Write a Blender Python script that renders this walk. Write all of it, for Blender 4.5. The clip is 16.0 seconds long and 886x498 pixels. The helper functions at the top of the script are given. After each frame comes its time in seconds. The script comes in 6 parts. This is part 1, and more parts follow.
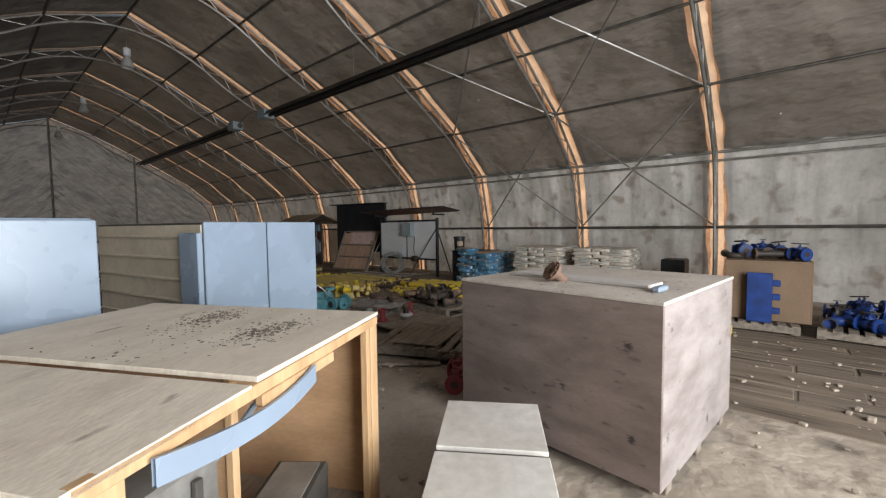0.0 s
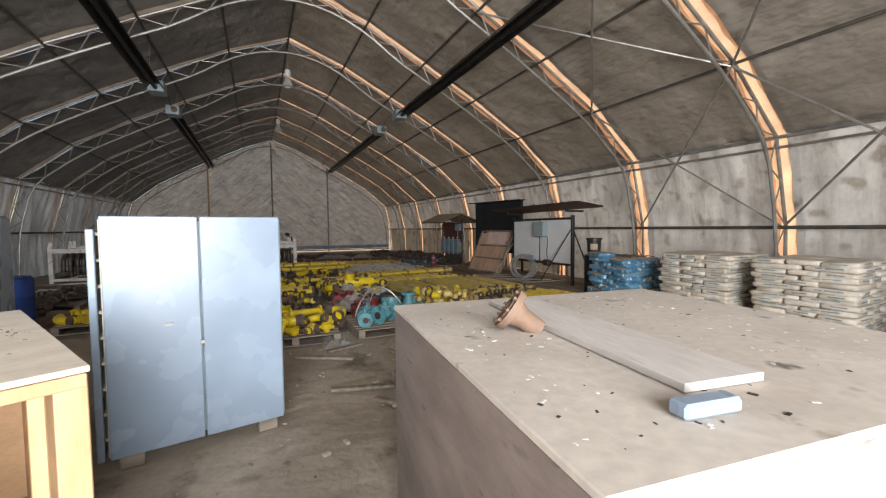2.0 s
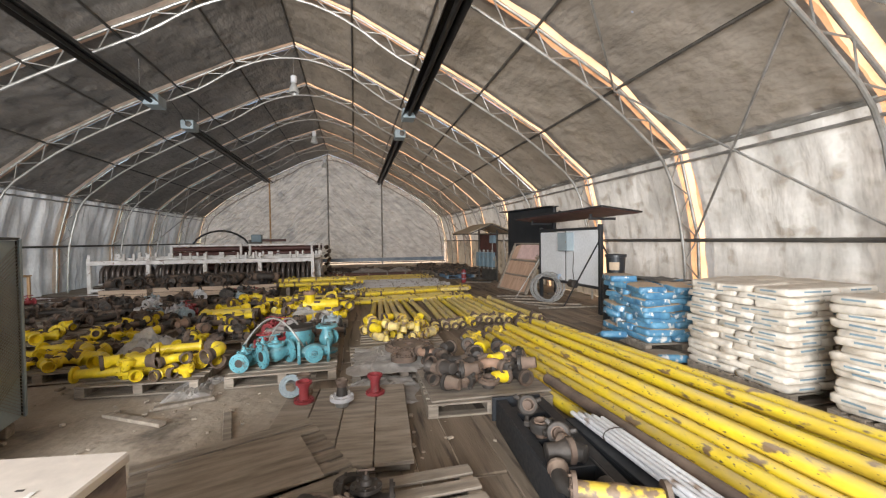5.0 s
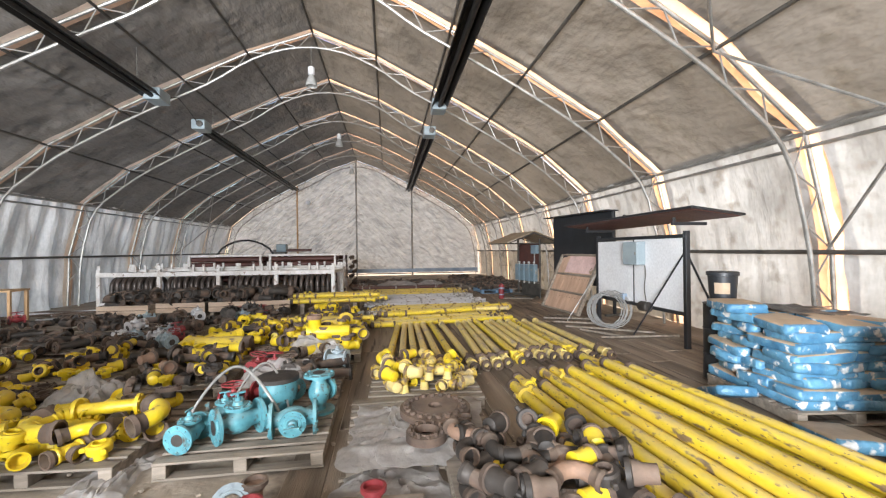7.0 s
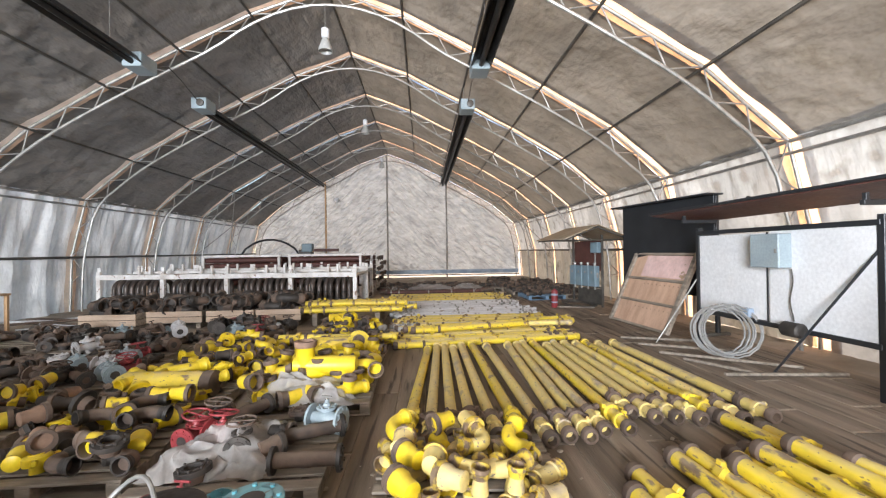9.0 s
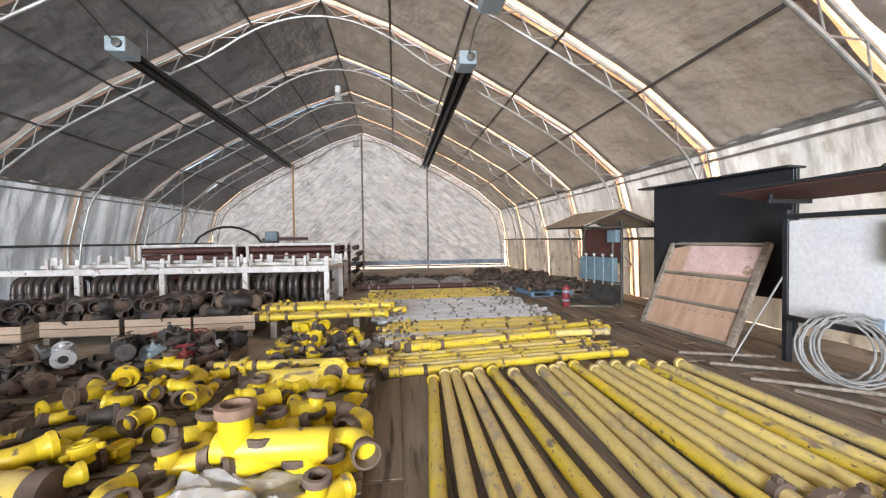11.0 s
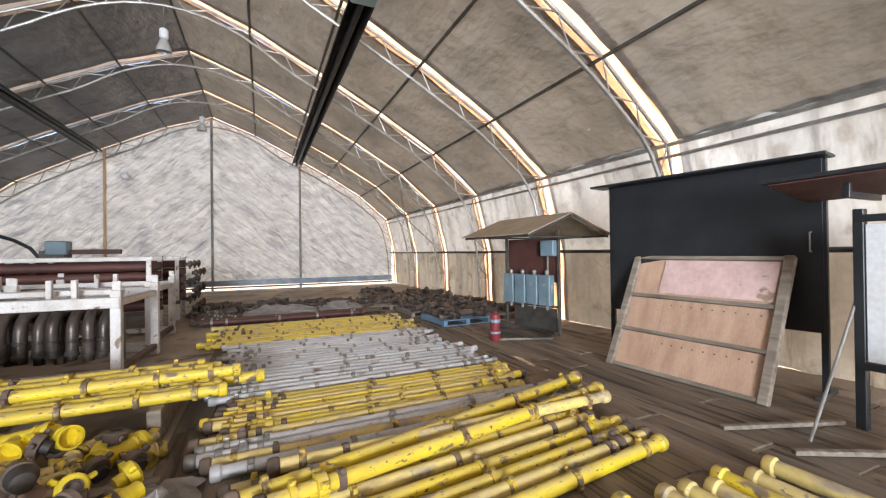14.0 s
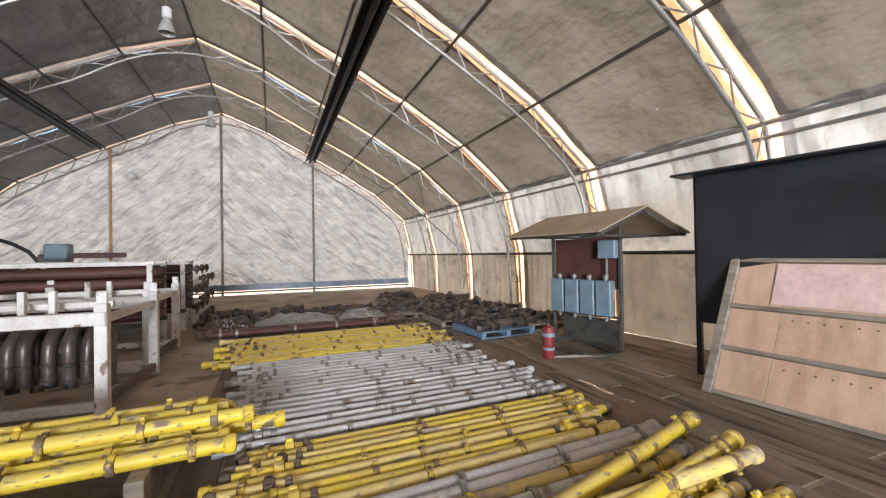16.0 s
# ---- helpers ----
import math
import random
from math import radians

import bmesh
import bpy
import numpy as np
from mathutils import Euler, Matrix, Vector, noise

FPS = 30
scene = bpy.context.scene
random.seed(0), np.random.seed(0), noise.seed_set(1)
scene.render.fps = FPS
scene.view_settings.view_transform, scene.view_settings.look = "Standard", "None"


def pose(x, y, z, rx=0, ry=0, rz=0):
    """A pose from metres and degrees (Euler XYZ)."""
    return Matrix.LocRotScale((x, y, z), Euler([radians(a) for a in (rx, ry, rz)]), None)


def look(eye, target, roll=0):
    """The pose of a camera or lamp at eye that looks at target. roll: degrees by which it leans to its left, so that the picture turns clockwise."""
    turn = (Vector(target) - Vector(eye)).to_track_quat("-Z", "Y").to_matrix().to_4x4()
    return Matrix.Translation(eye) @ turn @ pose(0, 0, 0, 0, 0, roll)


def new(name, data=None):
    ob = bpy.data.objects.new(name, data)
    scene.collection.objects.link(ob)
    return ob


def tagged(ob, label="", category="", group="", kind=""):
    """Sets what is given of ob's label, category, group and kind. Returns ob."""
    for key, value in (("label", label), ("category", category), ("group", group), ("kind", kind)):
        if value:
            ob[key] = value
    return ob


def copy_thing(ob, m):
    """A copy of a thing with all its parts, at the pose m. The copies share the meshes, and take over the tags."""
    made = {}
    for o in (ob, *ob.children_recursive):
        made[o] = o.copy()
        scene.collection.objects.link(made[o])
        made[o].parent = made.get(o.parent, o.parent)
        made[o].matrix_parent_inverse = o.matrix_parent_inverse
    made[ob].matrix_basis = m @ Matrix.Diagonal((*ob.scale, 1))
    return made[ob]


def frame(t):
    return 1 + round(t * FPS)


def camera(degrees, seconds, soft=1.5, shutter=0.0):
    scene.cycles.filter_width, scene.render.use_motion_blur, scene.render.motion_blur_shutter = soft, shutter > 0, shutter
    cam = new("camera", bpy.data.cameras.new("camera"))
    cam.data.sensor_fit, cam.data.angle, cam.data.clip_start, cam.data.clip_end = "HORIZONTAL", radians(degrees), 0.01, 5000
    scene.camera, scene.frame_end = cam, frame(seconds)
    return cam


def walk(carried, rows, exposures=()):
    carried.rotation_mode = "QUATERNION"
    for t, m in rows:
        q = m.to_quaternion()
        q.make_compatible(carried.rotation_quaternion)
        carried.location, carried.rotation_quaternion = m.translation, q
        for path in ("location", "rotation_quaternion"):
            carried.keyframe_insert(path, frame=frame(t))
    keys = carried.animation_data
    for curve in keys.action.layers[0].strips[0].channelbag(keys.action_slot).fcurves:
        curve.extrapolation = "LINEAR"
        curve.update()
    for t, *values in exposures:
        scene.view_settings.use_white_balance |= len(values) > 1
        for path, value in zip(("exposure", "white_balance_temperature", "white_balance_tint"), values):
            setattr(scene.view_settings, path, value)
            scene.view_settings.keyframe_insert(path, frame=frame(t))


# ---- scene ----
cam = camera(95.0, 16.0, soft=1.25)
METRES, EYE, TILT, LEAN, TURN = 14.45, 1.60, 0.0, 0.0, -49.6
ROWS = [
    (0.0, 0.0, 0.0, 0.0, -0.04, -3.23, 0.63),
    (0.5, 0.0205, 0.0275, 0.0019, 8.65, -2.85, 0.56),
    (1.0, 0.0445, 0.0534, 0.0014, 16.3, -2.79, 0.58),
    (1.5, 0.0617, 0.0799, -0.0012, 21.08, -2.73, 0.59),
    (2.0, 0.0854, 0.1099, -0.0029, 24.96, -2.97, 0.51),
    (2.5, 0.1077, 0.1389, -0.0033, 29.16, -3.09, 0.66),
    (3.0, 0.1322, 0.1726, -0.0007, 31.8, -3.21, 0.64),
    (3.5, 0.1548, 0.1978, 0.0002, 35.32, -1.44, 0.7),
    (4.0, 0.1659, 0.2271, -0.0016, 36.7, -1.28, 0.7),
    (6.5, 0.1051, 0.3559, 0.0002, 39.28, -1.2, 0.67),
    (7.0, 0.084, 0.3729, 0.0007, 41.78, 0.07, 0.68),
    (7.5, 0.0662, 0.3972, 0.0009, 44.26, 0.52, 0.75),
    (8.0, 0.0407, 0.4241, -0.003, 46.62, 0.53, 0.78),
    (10.5, -0.1022, 0.523, -0.0016, 46.65, -0.92, 0.85),
    (11.0, -0.1299, 0.5382, -0.0025, 42.9, -1.4, 0.76),
    (11.5, -0.1593, 0.5622, -0.0033, 40.66, -1.66, 0.79),
    (12.0, -0.1877, 0.5796, -0.005, 39.4, -1.73, 0.8),
    (12.5, -0.2071, 0.6007, -0.0059, 37.5, -0.96, 0.76),
    (13.0, -0.2295, 0.6263, -0.0034, 34.67, -0.24, 0.77),
    (13.5, -0.2488, 0.6458, -0.0013, 30.06, 0.71, 0.73),
    (14.0, -0.2676, 0.6696, -0.0038, 25.5, 0.35, 0.69),
    (14.5, -0.2832, 0.686, -0.0033, 21.49, -0.46, 0.76),
    (15.0, -0.2992, 0.6955, -0.0032, 19.56, -0.88, 0.71),
    (15.5, -0.3171, 0.7048, -0.0039, 22.12, -0.58, 0.8),
    (16.0, -0.3292, 0.7166, -0.0023, 26.72, 0.55, 0.96),
]
walk(cam, [(t, pose(0, 0, EYE, TILT, LEAN, TURN) @ pose(METRES * x, METRES * y, METRES * z, 90 + pitch, roll, yaw)) for t, x, y, z, yaw, pitch, roll in ROWS],
     exposures=[(0.0, -0.2, 7100, 13), (0.6, 0.2, 7150, 13), (1.5, 0.45, 7250, 14), (2.5, 0.6, 7250, 14), (4.0, 1.1, 7250, 14), (6.5, 1.92, 6900, 13), (8.0, 2.12, 6750, 13), (12.5, 2.35, 6550, 13), (16.0, 2.3, 6600, 13)])

# ---- world, sun and daylight ----
world = bpy.data.worlds.new("sky")
scene.world = world
world.use_nodes = True
_nt = world.node_tree
_sky = _nt.nodes.new("ShaderNodeTexSky")
_sky.sky_type, _sky.sun_disc = "NISHITA", False
_sky.sun_elevation, _sky.sun_rotation = radians(28), radians(76)
_nt.links.new(_sky.outputs[0], _nt.nodes["Background"].inputs[0])
_nt.nodes["Background"].inputs[1].default_value = 0.12

sun = new("sun", bpy.data.lights.new("sun", "SUN"))
sun.data.energy, sun.data.angle, sun.data.color = 5.0, radians(0.6), (1.0, 0.83, 0.62)
sun.matrix_world = look((32, 8, 17.5), (0, 0, 0))

door_light = new("door_daylight", bpy.data.lights.new("door_daylight", "AREA"))
door_light.data.shape, door_light.data.size, door_light.data.size_y = "RECTANGLE", 5.2, 4.6
door_light.data.energy, door_light.data.color = 1500, (0.84, 0.92, 1.0)
door_light.matrix_world = look((1.2, -4.95, 2.5), (1.2, 10, 3.2))


# ---- mesh helpers ----
class Solid:
    """Gathers vertices and faces for one mesh."""

    def __init__(self):
        self.v, self.f = [], []

    def add(self, verts, faces, m=None):
        k = len(self.v)
        self.v += [tuple(m @ Vector(p)) if m else tuple(p) for p in verts]
        self.f += [tuple(i + k for i in f) for f in faces]
        return self

    def box(self, c, s, bev=0.0, m=None):
        hx, hy, hz = s[0] / 2, s[1] / 2, s[2] / 2
        b = min(bev, hx * 0.45, hy * 0.45, hz * 0.45)
        cx, cy, cz = c
        if b <= 0:
            vs = [(cx + hx * i, cy + hy * j, cz + hz * k) for i in (-1, 1) for j in (-1, 1) for k in (-1, 1)]
            fs = [(0, 1, 3, 2), (4, 6, 7, 5), (0, 4, 5, 1), (2, 3, 7, 6), (0, 2, 6, 4), (1, 5, 7, 3)]
            return self.add(vs, fs, m)
        vs, idx = [], {}
        for i in (-1, 1):
            for j in (-1, 1):
                for k in (-1, 1):
                    for a in range(3):
                        d = [hx - b, hy - b, hz - b]
                        d[a] += b
                        idx[i, j, k, a] = len(vs)
                        vs.append((cx + i * d[0], cy + j * d[1], cz + k * d[2]))
        fs = []
        for a in range(3):
            o = [q for q in range(3) if q != a]
            for sgn in (-1, 1):
                ring = []
                for p, q in ((-1, -1), (1, -1), (1, 1), (-1, 1)):
                    t = [0, 0, 0]
                    t[a], t[o[0]], t[o[1]] = sgn, p, q
                    ring.append(idx[(*t, a)])
                flip = (sgn > 0) == (a == 1)
                fs.append(tuple(reversed(ring)) if flip else tuple(ring))
            for p in (-1, 1):
                for q in (-1, 1):
                    t0, t1 = [0, 0, 0], [0, 0, 0]
                    t0[a], t1[a] = -1, 1
                    for t in (t0, t1):
                        t[o[0]], t[o[1]] = p, q
                    fs.append((idx[(*t0, o[0])], idx[(*t1, o[0])], idx[(*t1, o[1])], idx[(*t0, o[1])]))
        for i in (-1, 1):
            for j in (-1, 1):
                for k in (-1, 1):
                    fs.append(tuple(idx[i, j, k, a] for a in range(3)))
        return self.add(vs, fs, m)

    def rod(self, p0, p1, r0, r1=None, n=10, caps=True):
        r1 = r0 if r1 is None else r1
        a, b = Vector(p0), Vector(p1)
        d = (b - a).normalized()
        u = d.orthogonal().normalized()
        w = d.cross(u)
        vs, fs = [], []
        for q, r in ((a, r0), (b, r1)):
            for i in range(n):
                t = 2 * math.pi * i / n
                vs.append(q + (u * math.cos(t) + w * math.sin(t)) * r)
        for i in range(n):
            j = (i + 1) % n
            fs.append((i, j, n + j, n + i))
        if caps:
            fs += [tuple(range(n - 1, -1, -1)), tuple(range(n, 2 * n))]
        return self.add(vs, fs)

    def turned(self, prof, n=16, m=None, axis="z", caps=True):
        """A lathe of (radius, height) pairs about z, or about x or y."""
        vs, fs = [], []
        for r, h in prof:
            for i in range(n):
                t = 2 * math.pi * i / n
                p = (r * math.cos(t), r * math.sin(t), h)
                vs.append({"z": p, "x": (p[2], p[0], p[1]), "y": (p[1], p[2], p[0])}[axis])
        for k in range(len(prof) - 1):
            for i in range(n):
                j = (i + 1) % n
                fs.append((k * n + i, k * n + j, (k + 1) * n + j, (k + 1) * n + i))
        if caps and prof[0][0] > 1e-4:
            fs.append(tuple(range(n - 1, -1, -1)))
        if caps and prof[-1][0] > 1e-4:
            e = (len(prof) - 1) * n
            fs.append(tuple(range(e, e + n)))
        return self.add(vs, fs, m)

    def tube(self, pts, r, n=8, closed=False, m=None):
        """A round bar along a line of points; r a number or one for each point."""
        pts = [Vector(p) for p in pts]
        k = len(pts)
        rs = [r] * k if isinstance(r, (int, float)) else r
        vs, fs, u = [], [], None
        for i, p in enumerate(pts):
            a = pts[(i - 1) % k] if closed or i else p
            b = pts[(i + 1) % k] if closed or i < k - 1 else p
            d = (b - a).normalized()
            u = d.orthogonal() if u is None else u - d * u.dot(d)
            if u.length < 1e-6:
                u = d.orthogonal()
            u = u.normalized()
            w = d.cross(u)
            for q in range(n):
                t = 2 * math.pi * q / n
                vs.append(p + (u * math.cos(t) + w * math.sin(t)) * rs[i])
        for i in range(k if closed else k - 1):
            e = (i + 1) % k
            for q in range(n):
                s = (q + 1) % n
                fs.append((i * n + q, i * n + s, e * n + s, e * n + q))
        if not closed:
            fs += [tuple(range(n - 1, -1, -1)), tuple(range((k - 1) * n, k * n))]
        return self.add(vs, fs, m)

    def grid(self, fn, nu, nv):
        vs = [fn(i / nu, j / nv) for i in range(nu + 1) for j in range(nv + 1)]
        fs = [(i * (nv + 1) + j, (i + 1) * (nv + 1) + j, (i + 1) * (nv + 1) + j + 1, i * (nv + 1) + j + 1)
              for i in range(nu) for j in range(nv)]
        return self.add(vs, fs)


def mesh_of(solid, mat, smooth=35):
    me = bpy.data.meshes.new("mesh")
    me.from_pydata(solid.v, [], solid.f)
    me.materials.append(mat)
    if smooth:
        me.polygons.foreach_set("use_smooth", [True] * len(me.polygons))
        me.set_sharp_from_angle(angle=radians(smooth))
    me.update()
    return me


def part(name, solid, mat, parent=None, label="", smooth=35, m=None):
    me = solid if isinstance(solid, bpy.types.Mesh) else mesh_of(solid, mat, smooth)
    ob = new(name, me)
    if parent:
        ob.parent = parent
    if m is not None:
        ob.matrix_basis = m
    if label:
        tagged(ob, label)
    return ob


def thing(name, m, label, category, group="", kind=""):
    ob = new(name)
    ob.empty_display_size = 0.1
    ob.matrix_basis = m
    return tagged(ob, label, category, group, kind)


def structure(name, solid, mat, label, category, smooth=35):
    return tagged(part(name, solid, mat, smooth=smooth), label, category, kind="structure")


# ---- materials ----
def nodes_of(name):
    mat = bpy.data.materials.new(name)
    mat.use_nodes = True
    nt = mat.node_tree
    return mat, nt, nt.nodes["Principled BSDF"]


def noise_node(nt, scale, detail=4, stretch=(1, 1, 1), jitter=True):
    tc = nt.nodes.new("ShaderNodeTexCoord")
    mp = nt.nodes.new("ShaderNodeMapping")
    mp.inputs["Scale"].default_value = stretch
    nt.links.new(tc.outputs["Object"], mp.inputs[0])
    if jitter:
        oi = nt.nodes.new("ShaderNodeObjectInfo")
        mul = nt.nodes.new("ShaderNodeMath")
        mul.operation = "MULTIPLY"
        mul.inputs[1].default_value = 37.0
        nt.links.new(oi.outputs["Random"], mul.inputs[0])
        nt.links.new(mul.outputs[0], mp.inputs["Location"])
    nz = nt.nodes.new("ShaderNodeTexNoise")
    nz.inputs["Scale"].default_value = scale
    nz.inputs["Detail"].default_value = detail
    nt.links.new(mp.outputs[0], nz.inputs["Vector"])
    return nz


def ramp_node(nt, src, stops):
    rp = nt.nodes.new("ShaderNodeValToRGB")
    el = rp.color_ramp.elements
    while len(el) < len(stops):
        el.new(0.5)
    for e, (p, c) in zip(el, stops):
        e.position = p
        e.color = (*c, 1) if not isinstance(c, (int, float)) else (c, c, c, 1)
    nt.links.new(src, rp.inputs[0])
    return rp


def mix_node(nt, fac, a, b, mode="MIX"):
    mx = nt.nodes.new("ShaderNodeMix")
    mx.data_type, mx.blend_type = "RGBA", mode
    for sock, val in ((mx.inputs[0], fac), (mx.inputs[6], a), (mx.inputs[7], b)):
        if isinstance(val, bpy.types.NodeSocket):
            nt.links.new(val, sock)
        elif isinstance(val, (int, float)):
            sock.default_value = val
        else:
            sock.default_value = (*val, 1)
    return mx.outputs[2]


def material(name, base, dark=None, rough=0.6, metal=0.0, fine=40, coarse=4, bump=0.15, stretch=(1, 1, 1),
             wear=None, wear_from=0.55, wear_to=0.62, wear_scale=9, vary=0.0, trans=0.0, relief=None, glow=None, knots=0.0, chips=0.0, dust=0.0):
    """Base paint with coarse and fine variation, an optional worn second colour, relief and translucency."""
    mat, nt, bs = nodes_of(name)
    dark = dark or tuple(c * 0.65 for c in base)
    big = noise_node(nt, coarse, 5, stretch)
    small = noise_node(nt, fine, 3, stretch)
    col = ramp_node(nt, big.outputs[0], [(0.3, dark), (0.65, base)]).outputs[0]
    grain = ramp_node(nt, small.outputs[0], [(0.25, 0.72), (0.75, 1.0)]).outputs[0]
    col = mix_node(nt, 0.7, col, grain, "MULTIPLY")
    if wear:
        wn = noise_node(nt, wear_scale, 6, stretch)
        fac = ramp_node(nt, wn.outputs[0], [(wear_from, 0.0), (wear_to, 1.0)]).outputs[0]
        wcol = ramp_node(nt, small.outputs[0], [(0.3, tuple(c * 0.55 for c in wear)), (0.7, wear)]).outputs[0]
        col = mix_node(nt, fac, col, wcol)
    if chips:
        cn = noise_node(nt, chips, 8, stretch)
        cf = ramp_node(nt, cn.outputs[0], [(0.64, 0.0), (0.67, 1.0)]).outputs[0]
        col = mix_node(nt, cf, col, tuple(c * 0.6 for c in (wear or dark)))
    if dust:
        ge = nt.nodes.new("ShaderNodeNewGeometry")
        sp = nt.nodes.new("ShaderNodeSeparateXYZ")
        nt.links.new(ge.outputs["Normal"], sp.inputs[0])
        up = ramp_node(nt, sp.outputs[2], [(0.35, 0.0), (0.95, dust)]).outputs[0]
        dn = ramp_node(nt, noise_node(nt, 5, 5).outputs[0], [(0.35, 0.25), (0.62, 1.0)]).outputs[0]
        col = mix_node(nt, mix_node(nt, 1.0, up, dn, "MULTIPLY"), col, (0.47, 0.40, 0.32))
    if knots:
        tc = nt.nodes.new("ShaderNodeTexCoord")
        vo = nt.nodes.new("ShaderNodeTexVoronoi")
        vo.inputs["Scale"].default_value = knots
        wob = mix_node(nt, 0.06, tc.outputs["Object"], small.outputs["Color"], "ADD")
        nt.links.new(wob, vo.inputs["Vector"])
        kf = ramp_node(nt, vo.outputs["Distance"], [(0.05, 1.0), (0.13, 0.0)]).outputs[0]
        col = mix_node(nt, kf, col, tuple(c * 0.28 for c in dark))
    if vary:
        oi = nt.nodes.new("ShaderNodeObjectInfo")
        rv = ramp_node(nt, oi.outputs["Random"], [(0.0, 1.0 - vary), (1.0, 1.0)]).outputs[0]
        col = mix_node(nt, 1.0, col, rv, "MULTIPLY")
    nt.links.new(col, bs.inputs["Base Color"])
    bs.inputs["Metallic"].default_value = metal
    rr = ramp_node(nt, small.outputs[0], [(0.2, max(rough - 0.12, 0.04)), (0.8, min(rough + 0.1, 1.0))]).outputs[0]
    nt.links.new(rr, bs.inputs["Roughness"])
    if bump:
        bp = nt.nodes.new("ShaderNodeBump")
        bp.inputs["Strength"].default_value = bump
        bp.inputs["Distance"].default_value = 0.01
        src = small.outputs[0]
        if relief:
            src = noise_node(nt, relief[0], 4, relief[1]).outputs[0]
            bp.inputs["Distance"].default_value = relief[2]
        nt.links.new(src, bp.inputs["Height"])
        nt.links.new(bp.outputs[0], bs.inputs["Normal"])
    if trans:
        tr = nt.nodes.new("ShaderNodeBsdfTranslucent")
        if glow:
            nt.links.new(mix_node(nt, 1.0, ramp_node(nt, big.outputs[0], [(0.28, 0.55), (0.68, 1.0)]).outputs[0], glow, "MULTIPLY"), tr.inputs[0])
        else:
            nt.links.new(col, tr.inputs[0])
        if bump:
            nt.links.new(bp.outputs[0], tr.inputs["Normal"])
        ms = nt.nodes.new("ShaderNodeMixShader")
        ms.inputs[0].default_value = trans
        nt.links.new(bs.outputs[0], ms.inputs[1])
        nt.links.new(tr.outputs[0], ms.inputs[2])
        nt.links.new(ms.outputs[0], nt.nodes["Material Output"].inputs[0])
    return mat


LINER = material("grey_liner", (0.235, 0.212, 0.188), (0.155, 0.138, 0.12), 0.75, coarse=0.7, fine=9, bump=0.9, relief=(2.2, (1, 0.6, 1), 0.15), trans=0.030, glow=(0.80, 0.74, 0.64), wear=(0.15, 0.13, 0.105), wear_from=0.56, wear_to=0.72, wear_scale=2.6)
CURTAIN = material("white_curtain", (0.58, 0.57, 0.55), (0.38, 0.37, 0.35), 0.7, coarse=1.1, fine=12, bump=0.8, relief=(1.5, (1, 1.2, 0.45), 0.16), trans=0.062, glow=(0.80, 0.84, 0.90), wear=(0.27, 0.24, 0.205), wear_from=0.56, wear_to=0.68, wear_scale=3.0)
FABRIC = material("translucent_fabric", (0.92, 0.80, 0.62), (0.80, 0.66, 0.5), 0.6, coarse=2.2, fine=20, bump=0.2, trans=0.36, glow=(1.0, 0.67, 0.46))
# Added edge sheet: the orange rim of the strip's glow is in its colour.
FRINGE = material("orange_glow_edge", (0.62, 0.42, 0.30), (0.46, 0.30, 0.20), 0.7, coarse=3.0, fine=18, bump=0.5, relief=(6, (1, 1, 1), 0.05), trans=0.20, glow=(1.0, 0.56, 0.32))
# Streaks and wear tone here stand for printed dashes and painted crease shading.
END_TARP = material("white_end_tarp", (0.66, 0.66, 0.67), (0.52, 0.52, 0.53), 0.6, coarse=2.2, fine=7, bump=0.45, relief=(1.3, (1.2, 1, 1.8), 0.14), trans=0.15, glow=(0.84, 0.84, 0.82), stretch=(1.0, 1, 2.0), wear=(0.50, 0.49, 0.47), wear_from=0.60, wear_to=0.72, wear_scale=2.6)


def pinholes(mat, scale, size, share):
    """Small holes worn through a sheet, letting the sky show."""
    nt = mat.node_tree
    tc = nt.nodes.new("ShaderNodeTexCoord")
    vo = nt.nodes.new("ShaderNodeTexVoronoi")
    vo.inputs["Scale"].default_value = scale
    nt.links.new(tc.outputs["Object"], vo.inputs["Vector"])
    dot = nt.nodes.new("ShaderNodeMath")
    dot.operation = "LESS_THAN"
    dot.inputs[1].default_value = size * scale
    nt.links.new(vo.outputs["Distance"], dot.inputs[0])
    sep = nt.nodes.new("ShaderNodeSeparateColor")
    nt.links.new(vo.outputs["Color"], sep.inputs[0])
    few = nt.nodes.new("ShaderNodeMath")
    few.operation = "LESS_THAN"
    few.inputs[1].default_value = share
    nt.links.new(sep.outputs[0], few.inputs[0])
    both = nt.nodes.new("ShaderNodeMath")
    both.operation = "MULTIPLY"
    nt.links.new(dot.outputs[0], both.inputs[0])
    nt.links.new(few.outputs[0], both.inputs[1])
    out = nt.nodes["Material Output"]
    clear = nt.nodes.new("ShaderNodeBsdfTransparent")
    ms = nt.nodes.new("ShaderNodeMixShader")
    nt.links.new(both.outputs[0], ms.inputs[0])
    nt.links.new(out.inputs[0].links[0].from_socket, ms.inputs[1])
    nt.links.new(clear.outputs[0], ms.inputs[2])
    nt.links.new(ms.outputs[0], out.inputs[0])


